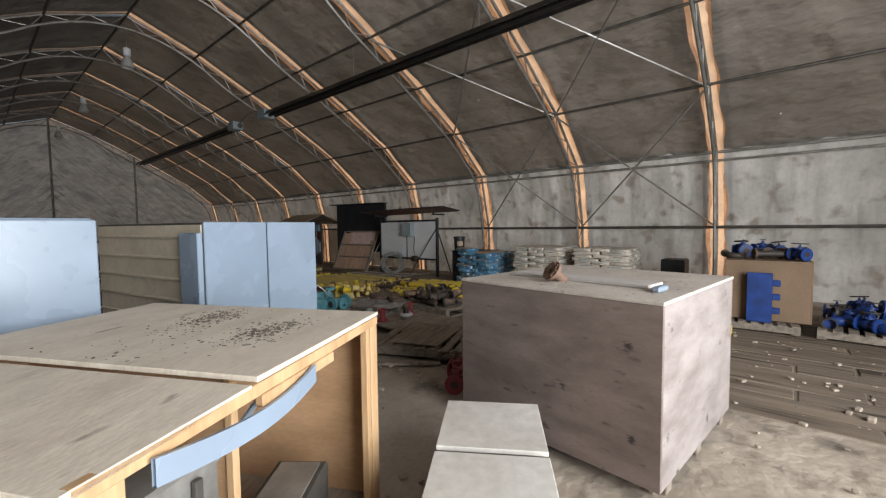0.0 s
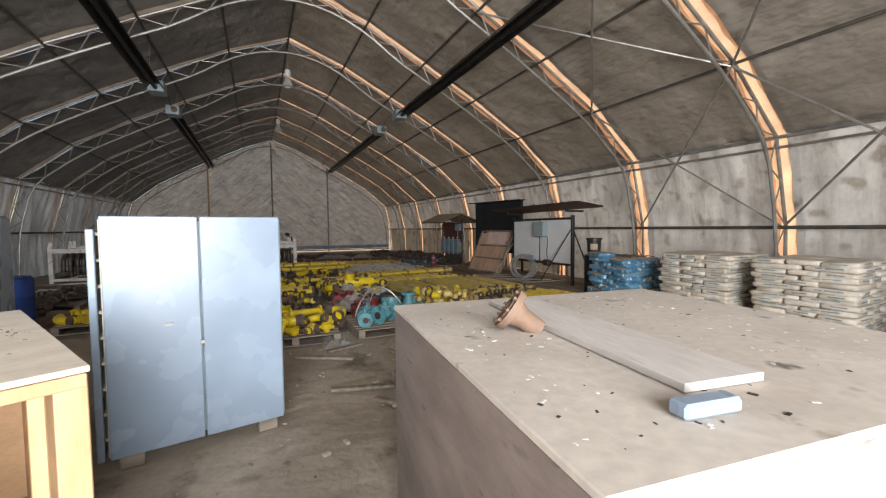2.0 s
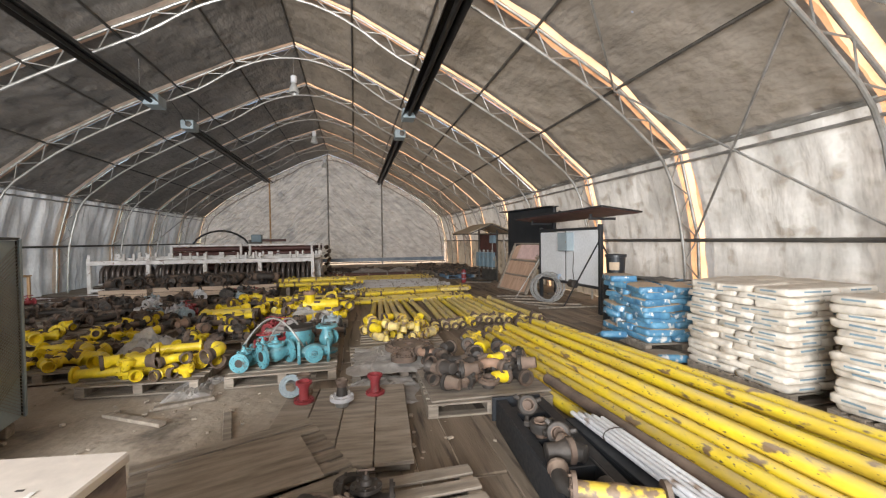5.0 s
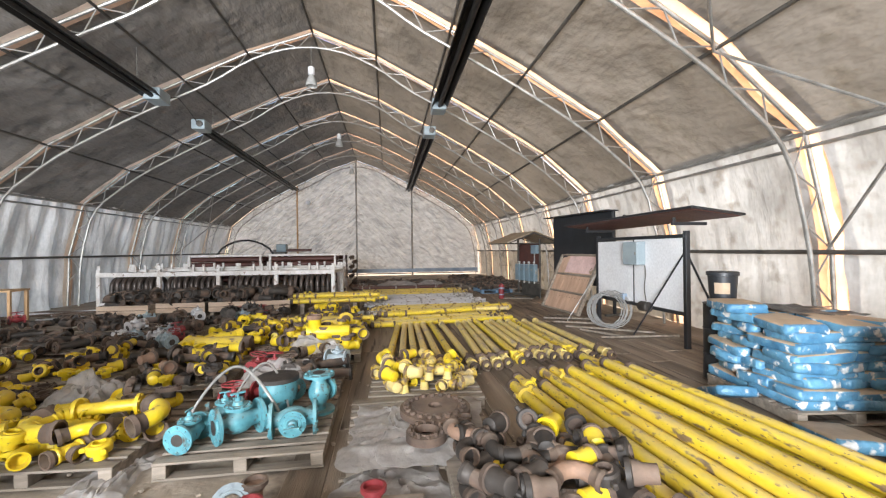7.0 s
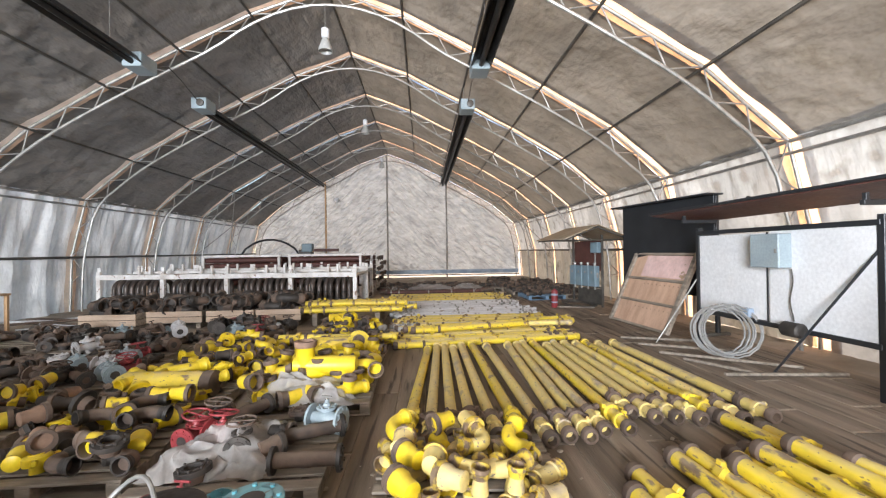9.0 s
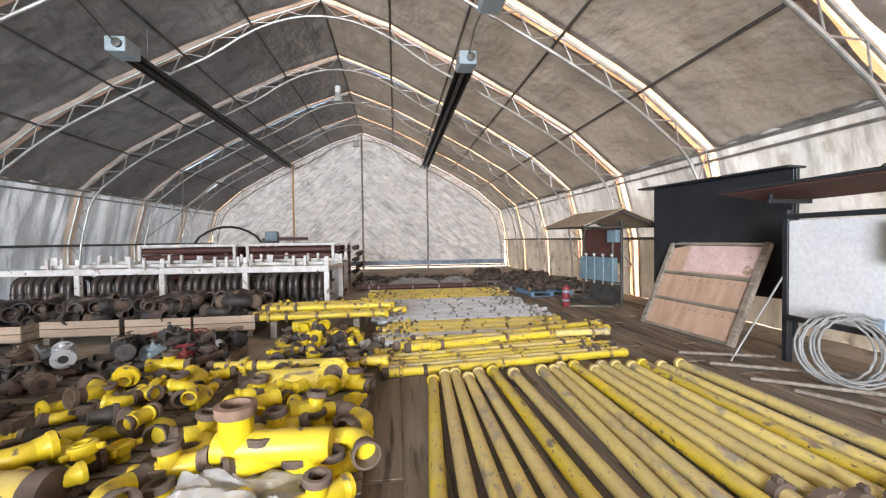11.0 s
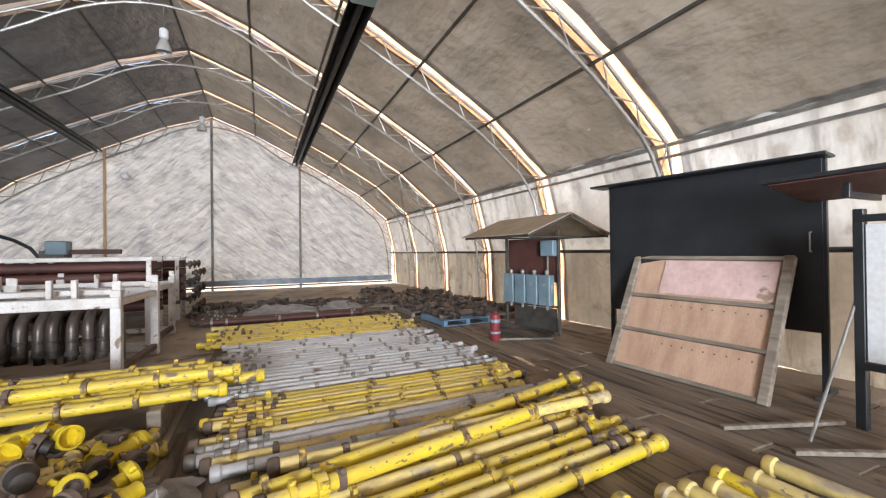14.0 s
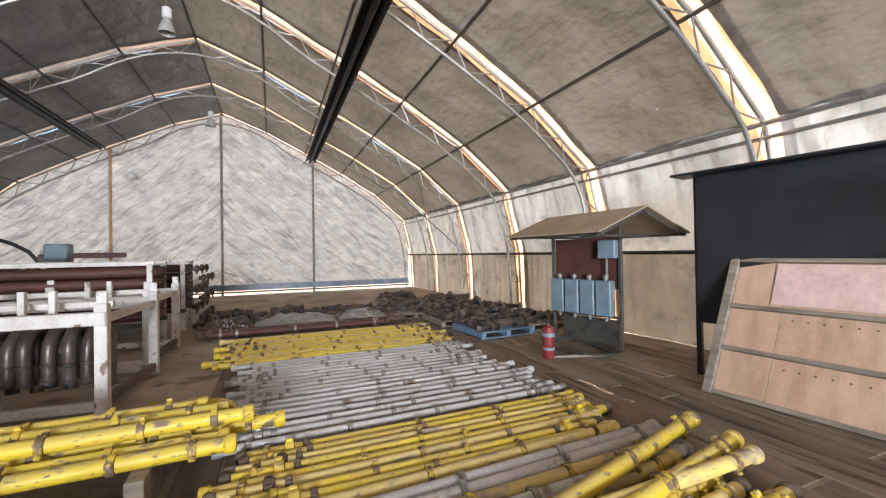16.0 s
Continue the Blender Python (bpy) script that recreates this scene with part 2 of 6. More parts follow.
def creases(mat, centre, strength):
    """Herringbone creases of a hung tarpaulin: fold shading put into the translucent colour, plus relief."""
    nt = mat.node_tree
    tc = nt.nodes.new("ShaderNodeTexCoord")
    sep = nt.nodes.new("ShaderNodeSeparateXYZ")
    nt.links.new(tc.outputs["Object"], sep.inputs[0])
    dx = nt.nodes.new("ShaderNodeMath")
    dx.operation = "SUBTRACT"
    dx.inputs[1].default_value = centre
    nt.links.new(sep.outputs[0], dx.inputs[0])
    ab = nt.nodes.new("ShaderNodeMath")
    ab.operation = "ABSOLUTE"
    nt.links.new(dx.outputs[0], ab.inputs[0])
    com = nt.nodes.new("ShaderNodeCombineXYZ")
    nt.links.new(ab.outputs[0], com.inputs[0])
    nt.links.new(sep.outputs[2], com.inputs[2])
    mp = nt.nodes.new("ShaderNodeMapping")
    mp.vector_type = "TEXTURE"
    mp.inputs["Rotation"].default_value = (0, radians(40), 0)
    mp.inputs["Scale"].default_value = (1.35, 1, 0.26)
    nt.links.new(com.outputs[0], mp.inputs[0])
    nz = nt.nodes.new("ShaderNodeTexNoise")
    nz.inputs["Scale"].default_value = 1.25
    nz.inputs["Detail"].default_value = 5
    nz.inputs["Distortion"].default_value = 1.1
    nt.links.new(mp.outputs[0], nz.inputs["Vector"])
    crease_shade = ramp_node(nt, nz.outputs[0], [(0.36, 0.22), (0.46, 0.85), (0.54, 1.0), (0.62, 0.5)]).outputs[0]
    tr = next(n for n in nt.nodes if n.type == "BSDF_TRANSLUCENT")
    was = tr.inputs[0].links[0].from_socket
    nt.links.new(mix_node(nt, strength, was, crease_shade, "MULTIPLY"), tr.inputs[0])
    bp = next(n for n in nt.nodes if n.type == "BUMP")
    second = nt.nodes.new("ShaderNodeBump")
    second.inputs["Strength"].default_value = 0.8
    second.inputs["Distance"].default_value = 0.35
    nt.links.new(nz.outputs[0], second.inputs["Height"])
    nt.links.new(bp.outputs[0], second.inputs["Normal"])
    bs = nt.nodes["Principled BSDF"]
    nt.links.new(second.outputs[0], bs.inputs["Normal"])


pinholes(LINER, 2.6, 0.010, 0.10)
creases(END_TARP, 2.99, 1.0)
STEEL = material("galvanised_steel", (0.42, 0.41, 0.39), (0.26, 0.25, 0.23), 0.45, 0.6, fine=30, coarse=5, bump=0.05)
DARK_STEEL = material("dark_purlin_steel", (0.13, 0.12, 0.105), (0.07, 0.065, 0.06), 0.55, 0.4, fine=30, coarse=5, bump=0.05)
HEATER = material("black_radiant_tube", (0.025, 0.023, 0.022), (0.012, 0.011, 0.01), 0.45, 0.3, bump=0.05)
GREYBOX = material("grey_enamel", (0.33, 0.40, 0.43), (0.27, 0.33, 0.36), 0.45, coarse=3, bump=0.05)
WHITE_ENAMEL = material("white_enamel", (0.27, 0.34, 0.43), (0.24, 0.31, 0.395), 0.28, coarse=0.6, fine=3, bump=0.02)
WHITE_PAINT = material("white_paint", (0.78, 0.76, 0.74), (0.55, 0.50, 0.46), 0.5, wear=(0.30, 0.20, 0.14), wear_from=0.62, wear_to=0.68, bump=0.1)
DIRT = material("dusty_floor", (0.48, 0.41, 0.335), (0.27, 0.22, 0.17), 0.9, coarse=0.8, fine=25, bump=0.8, relief=(6, (1, 1, 1), 0.04), wear=(0.20, 0.165, 0.13), wear_from=0.56, wear_to=0.70, wear_scale=2.4)
PLANK = material("dusty_plank", (0.36, 0.285, 0.215), (0.17, 0.128, 0.092), 0.8, coarse=1.6, fine=34, stretch=(4, 0.3, 1), bump=0.6, vary=0.35, wear=(0.11, 0.082, 0.06), wear_from=0.56, wear_to=0.66, wear_scale=3.0)
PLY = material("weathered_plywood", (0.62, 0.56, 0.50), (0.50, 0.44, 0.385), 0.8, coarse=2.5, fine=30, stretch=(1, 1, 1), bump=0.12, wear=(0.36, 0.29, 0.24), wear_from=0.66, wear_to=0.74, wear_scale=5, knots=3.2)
# Plywood darkened: the shade on the crate's sides is put into its colour.
PLY_SHADED = material("shaded_plywood_side", (0.26, 0.205, 0.18), (0.15, 0.115, 0.098), 0.8, coarse=2.2, fine=26, stretch=(1, 1, 3), bump=0.25, wear=(0.12, 0.09, 0.08), wear_from=0.62, wear_to=0.72, wear_scale=6, knots=4.0)
LUMBER = material("pine_lumber", (0.62, 0.40, 0.22), (0.46, 0.28, 0.14), 0.7, coarse=3, fine=20, stretch=(4, 4, 0.5), bump=0.15)
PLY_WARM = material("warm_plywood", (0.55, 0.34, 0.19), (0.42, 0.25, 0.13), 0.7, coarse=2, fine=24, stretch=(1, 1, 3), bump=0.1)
PALLET = material("grey_pallet_wood", (0.38, 0.32, 0.26), (0.20, 0.165, 0.13), 0.85, coarse=3, fine=30, stretch=(1, 6, 6), bump=0.3, vary=0.2)
YELLOW = material("worn_yellow_paint", (0.88, 0.66, 0.035), (0.70, 0.49, 0.06), 0.5, coarse=4, fine=30, bump=0.2, wear=(0.26, 0.17, 0.095), wear_from=0.60, wear_to=0.66, wear_scale=13, vary=0.12, stretch=(0.45, 1, 1), chips=42, dust=0.45)
YELLOW_FIT = material("bright_yellow_paint", (0.88, 0.66, 0.02), (0.74, 0.52, 0.03), 0.42, coarse=5, fine=30, bump=0.12, wear=(0.20, 0.13, 0.075), wear_from=0.64, wear_to=0.69, wear_scale=8, vary=0.10, dust=0.15)
DUSTY_YELLOW = material("dusty_yellow_pipe", (0.90, 0.70, 0.20), (0.72, 0.55, 0.24), 0.65, coarse=2.5, fine=30, bump=0.2, wear=(0.50, 0.40, 0.28), wear_from=0.55, wear_to=0.66, wear_scale=5, vary=0.15, stretch=(0.5, 1, 1), chips=38, dust=0.3)
GREY_PIPE = material("grey_pipe_steel", (0.70, 0.70, 0.72), (0.54, 0.53, 0.53), 0.5, 0.1, coarse=2.5, fine=30, bump=0.15, wear=(0.28, 0.19, 0.13), wear_from=0.62, wear_to=0.72, wear_scale=6, vary=0.2)
RUST = material("rusty_brown_steel", (0.20, 0.135, 0.10), (0.09, 0.065, 0.052), 0.8, 0.1, coarse=6, fine=40, bump=0.35, vary=0.35, dust=0.2)
DARK_IRON = material("dark_cast_iron", (0.10, 0.085, 0.075), (0.045, 0.04, 0.036), 0.6, 0.35, coarse=6, fine=40, bump=0.25, vary=0.3)
TEAL = material("teal_valve_paint", (0.12, 0.37, 0.42), (0.07, 0.24, 0.29), 0.42, coarse=9, fine=34, bump=0.2, wear=(0.10, 0.085, 0.07), wear_from=0.60, wear_to=0.70, wear_scale=12, chips=30, dust=0.3)
RED = material("red_paint", (0.33, 0.045, 0.05), (0.20, 0.025, 0.03), 0.5, coarse=5, fine=30, bump=0.1, wear=(0.15, 0.08, 0.06), wear_from=0.64, wear_to=0.70)
BLUE = material("blue_valve_paint", (0.012, 0.06, 0.27), (0.008, 0.03, 0.14), 0.5, coarse=5, fine=30, bump=0.1)
BLUE_BAG = material("blue_poly_bag", (0.13, 0.34, 0.50), (0.05, 0.18, 0.33), 0.4, coarse=5, fine=18, bump=0.9, relief=(11, (1, 1, 1), 0.03), wear=(0.74, 0.74, 0.72), wear_from=0.575, wear_to=0.63, wear_scale=9, vary=0.15)
TAN_BAG = material("dusty_tan_bag_top", (0.50, 0.38, 0.27), (0.38, 0.28, 0.19), 0.7, coarse=4, fine=18, bump=0.3)
WHITE_BAG = material("white_paper_bag", (0.70, 0.645, 0.57), (0.50, 0.43, 0.35), 0.65, coarse=4, fine=16, bump=0.8, relief=(10, (1, 1, 1), 0.025), vary=0.15)
BLACK_SHEET = material("black_sheet_steel", (0.030, 0.033, 0.038), (0.019, 0.021, 0.024), 0.45, 0.2, coarse=2, fine=30, bump=0.05)
BOARD_WHITE = material("white_tank_panel", (0.80, 0.81, 0.83), (0.70, 0.71, 0.73), 0.4, coarse=1.5, fine=25, bump=0.03)
CLEAR = material("dusty_plastic_film", (0.66, 0.63, 0.60), (0.45, 0.42, 0.40), 0.35, coarse=6, fine=20, bump=0.6, relief=(14, (1, 1, 1), 0.03), trans=0.25)
PLY_PANEL = material("tan_plywood_panel", (0.70, 0.47, 0.34), (0.54, 0.35, 0.24), 0.7, coarse=2.5, fine=26, stretch=(3, 1, 1), bump=0.1, vary=0.12)
PINK = material("faded_pink_foam", (0.80, 0.58, 0.55), (0.68, 0.46, 0.43), 0.8, coarse=4, fine=20, bump=0.15, wear=(0.40, 0.28, 0.18), wear_from=0.62, wear_to=0.66, wear_scale=5)
REDBOARD = material("dark_red_brown_paint", (0.13, 0.05, 0.04), (0.08, 0.03, 0.025), 0.6, coarse=4, fine=26, bump=0.15, vary=0.2)
BLUEGREY = material("blue_grey_enamel", (0.20, 0.29, 0.34), (0.15, 0.22, 0.26), 0.45, coarse=4, bump=0.05)
TAN_ROOF = material("tan_canvas_roof", (0.46, 0.38, 0.28), (0.36, 0.29, 0.20), 0.8, coarse=3, fine=20, bump=0.2, trans=0.1)
RUST_DARK = material("oily_brown_pipe", (0.13, 0.10, 0.085), (0.06, 0.048, 0.042), 0.38, 0.3, coarse=5, fine=30, bump=0.15, vary=0.3)
PINE_PALE = material("pale_pine_board", (0.58, 0.44, 0.33), (0.46, 0.33, 0.24), 0.75, coarse=3, fine=22, stretch=(0.6, 3, 4), bump=0.12, vary=0.12)
BLUE_PAINT = material("blue_pallet_paint", (0.18, 0.30, 0.42), (0.12, 0.20, 0.30), 0.7, coarse=4, bump=0.2)
LAMP_GLASS = material("dusty_lamp_glass", (0.72, 0.72, 0.70), (0.55, 0.55, 0.52), 0.25, coarse=6, bump=0.1, trans=0.4)
RUST_TAN = material("light_rust", (0.31, 0.19, 0.13), (0.19, 0.12, 0.085), 0.75, coarse=7, fine=40, bump=0.3)
# The lower wall's shade is put into this darker, less translucent tan.
SHADED_WALL = material("shaded_lower_wall", (0.55, 0.50, 0.435), (0.36, 0.32, 0.27), 0.75, coarse=0.9, fine=12, bump=0.9, relief=(1.6, (1, 1.3, 0.4), 0.2), trans=0.036, glow=(0.85, 0.80, 0.70), wear=(0.17, 0.14, 0.11), wear_from=0.55, wear_to=0.68, wear_scale=2.2)
HOSE = material("grey_rubber_hose", (0.30, 0.295, 0.285), (0.20, 0.195, 0.185), 0.55, coarse=6, fine=30, bump=0.1)
CREAM_PANEL = material("cream_ribbed_sheet", (0.66, 0.58, 0.46), (0.52, 0.45, 0.35), 0.6, coarse=2, fine=20, bump=0.05)
MUD = material("dried_mud", (0.17, 0.145, 0.12), (0.09, 0.076, 0.062), 0.9, coarse=12, fine=60, bump=0.3)
CARDBOARD = material("brown_cardboard", (0.27, 0.18, 0.115), (0.20, 0.13, 0.08), 0.8, coarse=2, bump=0.08)
PALE_BOARD = material("pale_board", (0.66, 0.62, 0.60), (0.54, 0.50, 0.47), 0.75, coarse=3, fine=22, stretch=(3, 0.5, 1), bump=0.12, wear=(0.34, 0.28, 0.24), wear_from=0.68, wear_to=0.74)
CREAM_BOARD = material("cream_laminate_board", (0.76, 0.73, 0.68), (0.64, 0.60, 0.55), 0.5, coarse=2, fine=16, bump=0.05)
# Paler, more translucent copy of CURTAIN, brightened to light the west side.
CURTAIN_WEST = material("brightened_white_curtain", (0.72, 0.71, 0.70), (0.52, 0.51, 0.50), 0.7, coarse=1.1, fine=12, bump=0.9, relief=(1.7, (1, 1.3, 0.4), 0.18), trans=0.24, glow=(0.95, 0.87, 0.77))
# Part of the daylight on the box top is put into this paler colour.
PLY_TOP = material("daylit_plywood_top", (0.78, 0.70, 0.59), (0.66, 0.57, 0.47), 0.8, coarse=2.5, fine=26, stretch=(1, 3, 1), bump=0.12, wear=(0.42, 0.34, 0.27), wear_from=0.66, wear_to=0.74, wear_scale=4)
CHIP = material("pale_paint_chip", (0.75, 0.74, 0.72), (0.6, 0.58, 0.55), 0.6, bump=0.0)
YELLOW_RUST = material("chipped_yellow_rust", (0.78, 0.56, 0.05), (0.56, 0.38, 0.08), 0.6, coarse=5, fine=30, bump=0.25, wear=(0.24, 0.16, 0.10), wear_from=0.44, wear_to=0.54, wear_scale=16, vary=0.25)
# The same plywood dimmed in colour, for the face turned to the doorway's glare.
PLY_DIMMED = material("dimmed_knotty_plywood", (0.36, 0.315, 0.30), (0.22, 0.185, 0.172), 0.8, coarse=2.5, fine=26, stretch=(1, 1, 3), bump=0.2, wear=(0.26, 0.20, 0.18), wear_from=0.64, wear_to=0.72, wear_scale=6, knots=3.6)

_nt = CLEAR.node_tree
_ms, _tp = _nt.nodes.new("ShaderNodeMixShader"), _nt.nodes.new("ShaderNodeBsdfTransparent")
_ms.inputs[0].default_value = 0.35
_nt.links.new(_nt.nodes["Material Output"].inputs[0].links[0].from_socket, _ms.inputs[1])
_nt.links.new(_tp.outputs[0], _ms.inputs[2])
_nt.links.new(_ms.outputs[0], _nt.nodes["Material Output"].inputs[0])

# ---- hall ----
RIDGE_X, BAY, END_Y, SOUTH_Y = 3.05, 3.05, 28.67, -4.88
PROFILE = [(0.0, 7.28), (1.62, 6.68), (3.12, 5.92), (4.62, 5.14), (6.16, 4.24), (7.46, 3.14), (7.86, 1.55), (7.92, 0.0)]
RIBS = [SOUTH_Y + BAY * k for k in range(12)]
DEEP = 0.34


def arch(s, inset=0.0):
    """A point of the hall's section: s from -7 at the west foot to 7 at the east foot."""
    a = min(abs(s), 6.9999)
    k = int(a)
    f = a - k
    (x0, z0), (x1, z1) = PROFILE[k], PROFILE[k + 1]
    x, z = x0 + (x1 - x0) * f, z0 + (z1 - z0) * f
    if inset:
        tx, tz = x1 - x0, z1 - z0
        ln = math.hypot(tx, tz)
        x, z = x + tz / ln * inset, z - tx / ln * inset
    return RIDGE_X + (x if s >= 0 else -x), z


def roof_at(x):
    a = abs(x - RIDGE_X)
    for (x0, z0), (x1, z1) in zip(PROFILE, PROFILE[1:]):
        if a <= x1:
            return z0 + (z1 - z0) * (a - x0) / (x1 - x0)
    return 0.0


structure("ground", Solid().grid(lambda u, v: (-300 + 600 * u, -300 + 600 * v, -0.03), 6, 6), DIRT, "dusty bare earth around and under the hall", "ground")
structure("floor", Solid().grid(lambda u, v: (-5.2 + 16.5 * u, SOUTH_Y - 0.4 + 34 * v, 0.012 * noise.noise((u * 14, v * 28, 0))), 90, 180), DIRT,
          "brown dusty hall floor of earth and trodden boards", "floor")

GAP = 0.165


def liner(s0, s1, steps, pillow, west=0.0, bays=(0, 11)):
    so, tuck = Solid(), 1.5 if s0 * s1 > 0 else 0.0
    for y0, y1 in list(zip(RIBS, RIBS[1:]))[bays[0]:bays[1]]:
        def fn(u, v, y0=y0, y1=y1):
            s = s0 + (s1 - s0) * u
            ea, eb = 0.07 * noise.noise((s * 2.6, y0, 0.5)), 0.07 * noise.noise((s * 2.6, y1, 7.5))
            y = y0 + GAP + ea + (y1 - y0 - 2 * GAP + eb - ea) * v
            fold = west * (0.05 * noise.noise((y * 2.6, s * 0.8, 1.5)) + 0.02 * noise.noise((y * 7, s * 1.5, 4.5)))
            bulge = fold + 0.02 + pillow * math.sin(math.pi * (abs(s) % 1)) * math.sin(math.pi * v) ** 0.5
            near = 2 * abs(abs(s) % 1 - 0.5)
            bulge += 0.035 * near ** 3 * noise.noise((y * 5.5 + s * 2, abs(s) * 1.3, 9.0))
            bulge += 0.022 * noise.noise((s * 3, y * 1.7, 2.0)) + 0.02 * (0.5 - abs(noise.noise((s * 4 + y * 0.9, y * 1.3 - s, 5.0)))) + 0.008 * noise.noise((s * 14, y * 3, 6.0))
            bulge += tuck * max(0.0, 5 - abs(s))
            x, z = arch(s, -bulge * min(1.0, 8 * v, 8 * (1 - v)) + 0.01)
            return (x, y, z)
        so.grid(fn, steps, 60)
    return so


structure("ceiling", liner(-4.999, 4.999, 140, 0.05), LINER, "dusty grey insulated fabric liner panels between steel arches", "ceiling")
structure("wall_east", liner(4.97, 6.999, 20, 0.04, 1.2, (0, 5)), CURTAIN, "pale dusty fabric wall curtain", "wall")
structure("wall_east_upper", liner(4.97, 6.02, 14, 0.04, 1.2, (5, 11)), CURTAIN, "pale dusty fabric wall curtain above the rail", "wall")
structure("wall_east_skirt", liner(6.02, 6.999, 12, 0.03, 2.6, (5, 11)), SHADED_WALL, "tan creased fabric wall below the rail, darkened with shade", "wall")
structure("wall_west", liner(-6.999, -4.97, 32, 0.03, 4.0), CURTAIN_WEST, "pale creased fabric wall curtain", "wall")


def core_edge(s, y, side):
    return 0.125 + 0.05 * noise.noise((s * 3.1, y, side * 4.0)) + 0.025 * noise.noise((s * 11, y, side * 4.0))


def strip(y, lo, hi, inset):
    """A band of sheet over an arch between two ragged edges."""
    def fn(u, v):
        s = -6.999 + 13.998 * u
        x, z = arch(s, inset)
        return (x, y + lo(s) + (hi(s) - lo(s)) * v, z)
    return Solid().grid(fn, 196, 2)


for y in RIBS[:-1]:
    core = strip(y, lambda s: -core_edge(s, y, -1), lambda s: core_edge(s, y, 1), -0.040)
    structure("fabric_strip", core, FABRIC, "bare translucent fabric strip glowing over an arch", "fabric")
    # Orange glow edge added on both sides of the bare strip.
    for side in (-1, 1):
        fringe_band = strip(y, lambda s: side * core_edge(s, y, side), lambda s: side * (GAP + 0.11), -0.040)
        structure("liner_hem", fringe_band, FRINGE, "added orange fringe of the strip's glow beside an arch", "fabric")

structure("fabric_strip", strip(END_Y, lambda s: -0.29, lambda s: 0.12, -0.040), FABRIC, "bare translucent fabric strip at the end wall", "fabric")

# gable walls
so = Solid()
for x0, x1 in ((-4.7, -0.6), (-0.6, 2.99), (2.99, 6.48), (6.48, 10.8)):
    def gable(u, v, x0=x0, x1=x1):
        x = x0 + 0.012 + (x1 - x0 - 0.024) * u
        z = 0.24 + (roof_at(x) - 0.26) * v
        fold = 0.014 * noise.noise((x * 2, z * 6, 1)) + 0.02 * noise.noise((x * 1.1 + z * 0.6, z * 0.7, 8)) + 0.012 * noise.noise((x * 6 - z * 5, z * 2, 3))
        return (x, END_Y + 0.10 + fold, z)
    so.grid(gable, 70, 90)
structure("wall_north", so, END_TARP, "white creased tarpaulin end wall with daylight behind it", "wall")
so = Solid()
for x0, x1, zb in ((-4.86, -1.45, 0.0), (-1.45, 3.85, 4.9), (3.85, 10.96, 0.0)):
    so.grid(lambda u, v, x0=x0, x1=x1, zb=zb: (x0 + (x1 - x0) * u, SOUTH_Y - 0.1, zb + (max(roof_at(x0 + (x1 - x0) * u), zb) - zb) * v), 20, 16)
structure("wall_south", so, CURTAIN, "pale fabric end wall round a wide open doorway", "wall")
for x in (-0.6, 2.99, 6.48):
    structure("end_post", Solid().rod((x, END_Y, 0), (x, END_Y, roof_at(x)), 0.05, n=8), STEEL if x != -0.6 else LUMBER, "upright post against the end wall", "post")
structure("base_board", Solid().box((5.9, END_Y - 0.02, 0.30), (9.7, 0.06, 0.24), 0.01), WHITE_ENAMEL, "white board along the foot of the end wall", "board")
structure("trim", Solid().rod((-4.8, END_Y - 0.02, 0.12), (10.8, END_Y - 0.02, 0.12), 0.03, n=8), DARK_STEEL, "dark pipe along the foot of the end wall", "pipe")

# steel arches
CHORD = [s / 4 for s in range(-28, 29)]


def inner_point(s):
    if abs(s) < 1.6:
        xa, za = arch(1.6, DEEP)
        f = abs(s) / 1.6
        z0 = PROFILE[0][1] - DEEP - 0.06
        return RIDGE_X + math.copysign((xa - RIDGE_X) * f, s), z0 + (za - z0) * f ** 2
    pts = [arch(s + d, DEEP) for d in (-0.3, 0, 0.3)] if abs(s) < 6.6 else [arch(s, DEEP)]
    return sum(p[0] for p in pts) / len(pts), sum(p[1] for p in pts) / len(pts)


arch_one = thing("steel_arch", pose(0, RIBS[0], 0), "galvanised tube truss arch spanning the hall", "truss", "hall arches", "structure")
part("outer_chord", Solid().tube([(*arch(s, 0.03)[:1], 0, arch(s, 0.03)[1]) for s in CHORD], 0.03, 8), STEEL, arch_one)
part("inner_chord", Solid().tube([(inner_point(s)[0], 0, inner_point(s)[1]) for s in CHORD], 0.03, 8), STEEL, arch_one)
webs = [s / 2 for s in range(-13, 14)]
for k, s in enumerate(webs):
    a, b = (arch(s, 0.03), inner_point(s + 0.25 if s < 6.5 else s))
    part("web", Solid().rod((a[0], 0, a[1]), (b[0], 0, b[1]), 0.013, n=6, caps=False), STEEL, arch_one)
    if k + 1 < len(webs):
        c = arch(webs[k + 1], 0.03)
        part("web", Solid().rod((b[0], 0, b[1]), (c[0], 0, c[1]), 0.013, n=6, caps=False), STEEL, arch_one)
for y in RIBS[1:]:
    copy_thing(arch_one, pose(0, y, 0))

for s in range(-5, 6):
    x, z = arch(s, 0.02)
    big = abs(s) == 5
    p = Solid().rod((x, RIBS[0], z - 0.02), (x, END_Y, z - 0.02), 0.034 if big else 0.028, n=8)
    tagged(part("purlin", p, STEEL if big else DARK_STEEL), "steel purlin tube running along the hall", "purlin", "hall purlins", "structure")
    if big:
        x, z = arch(s + math.copysign(0.12, s), 0.05)
        tagged(part("purlin", Solid().rod((x, RIBS[0], z), (x, END_Y, z), 0.026, n=8), STEEL), "steel purlin tube running along the hall", "purlin", "hall purlins", "structure")
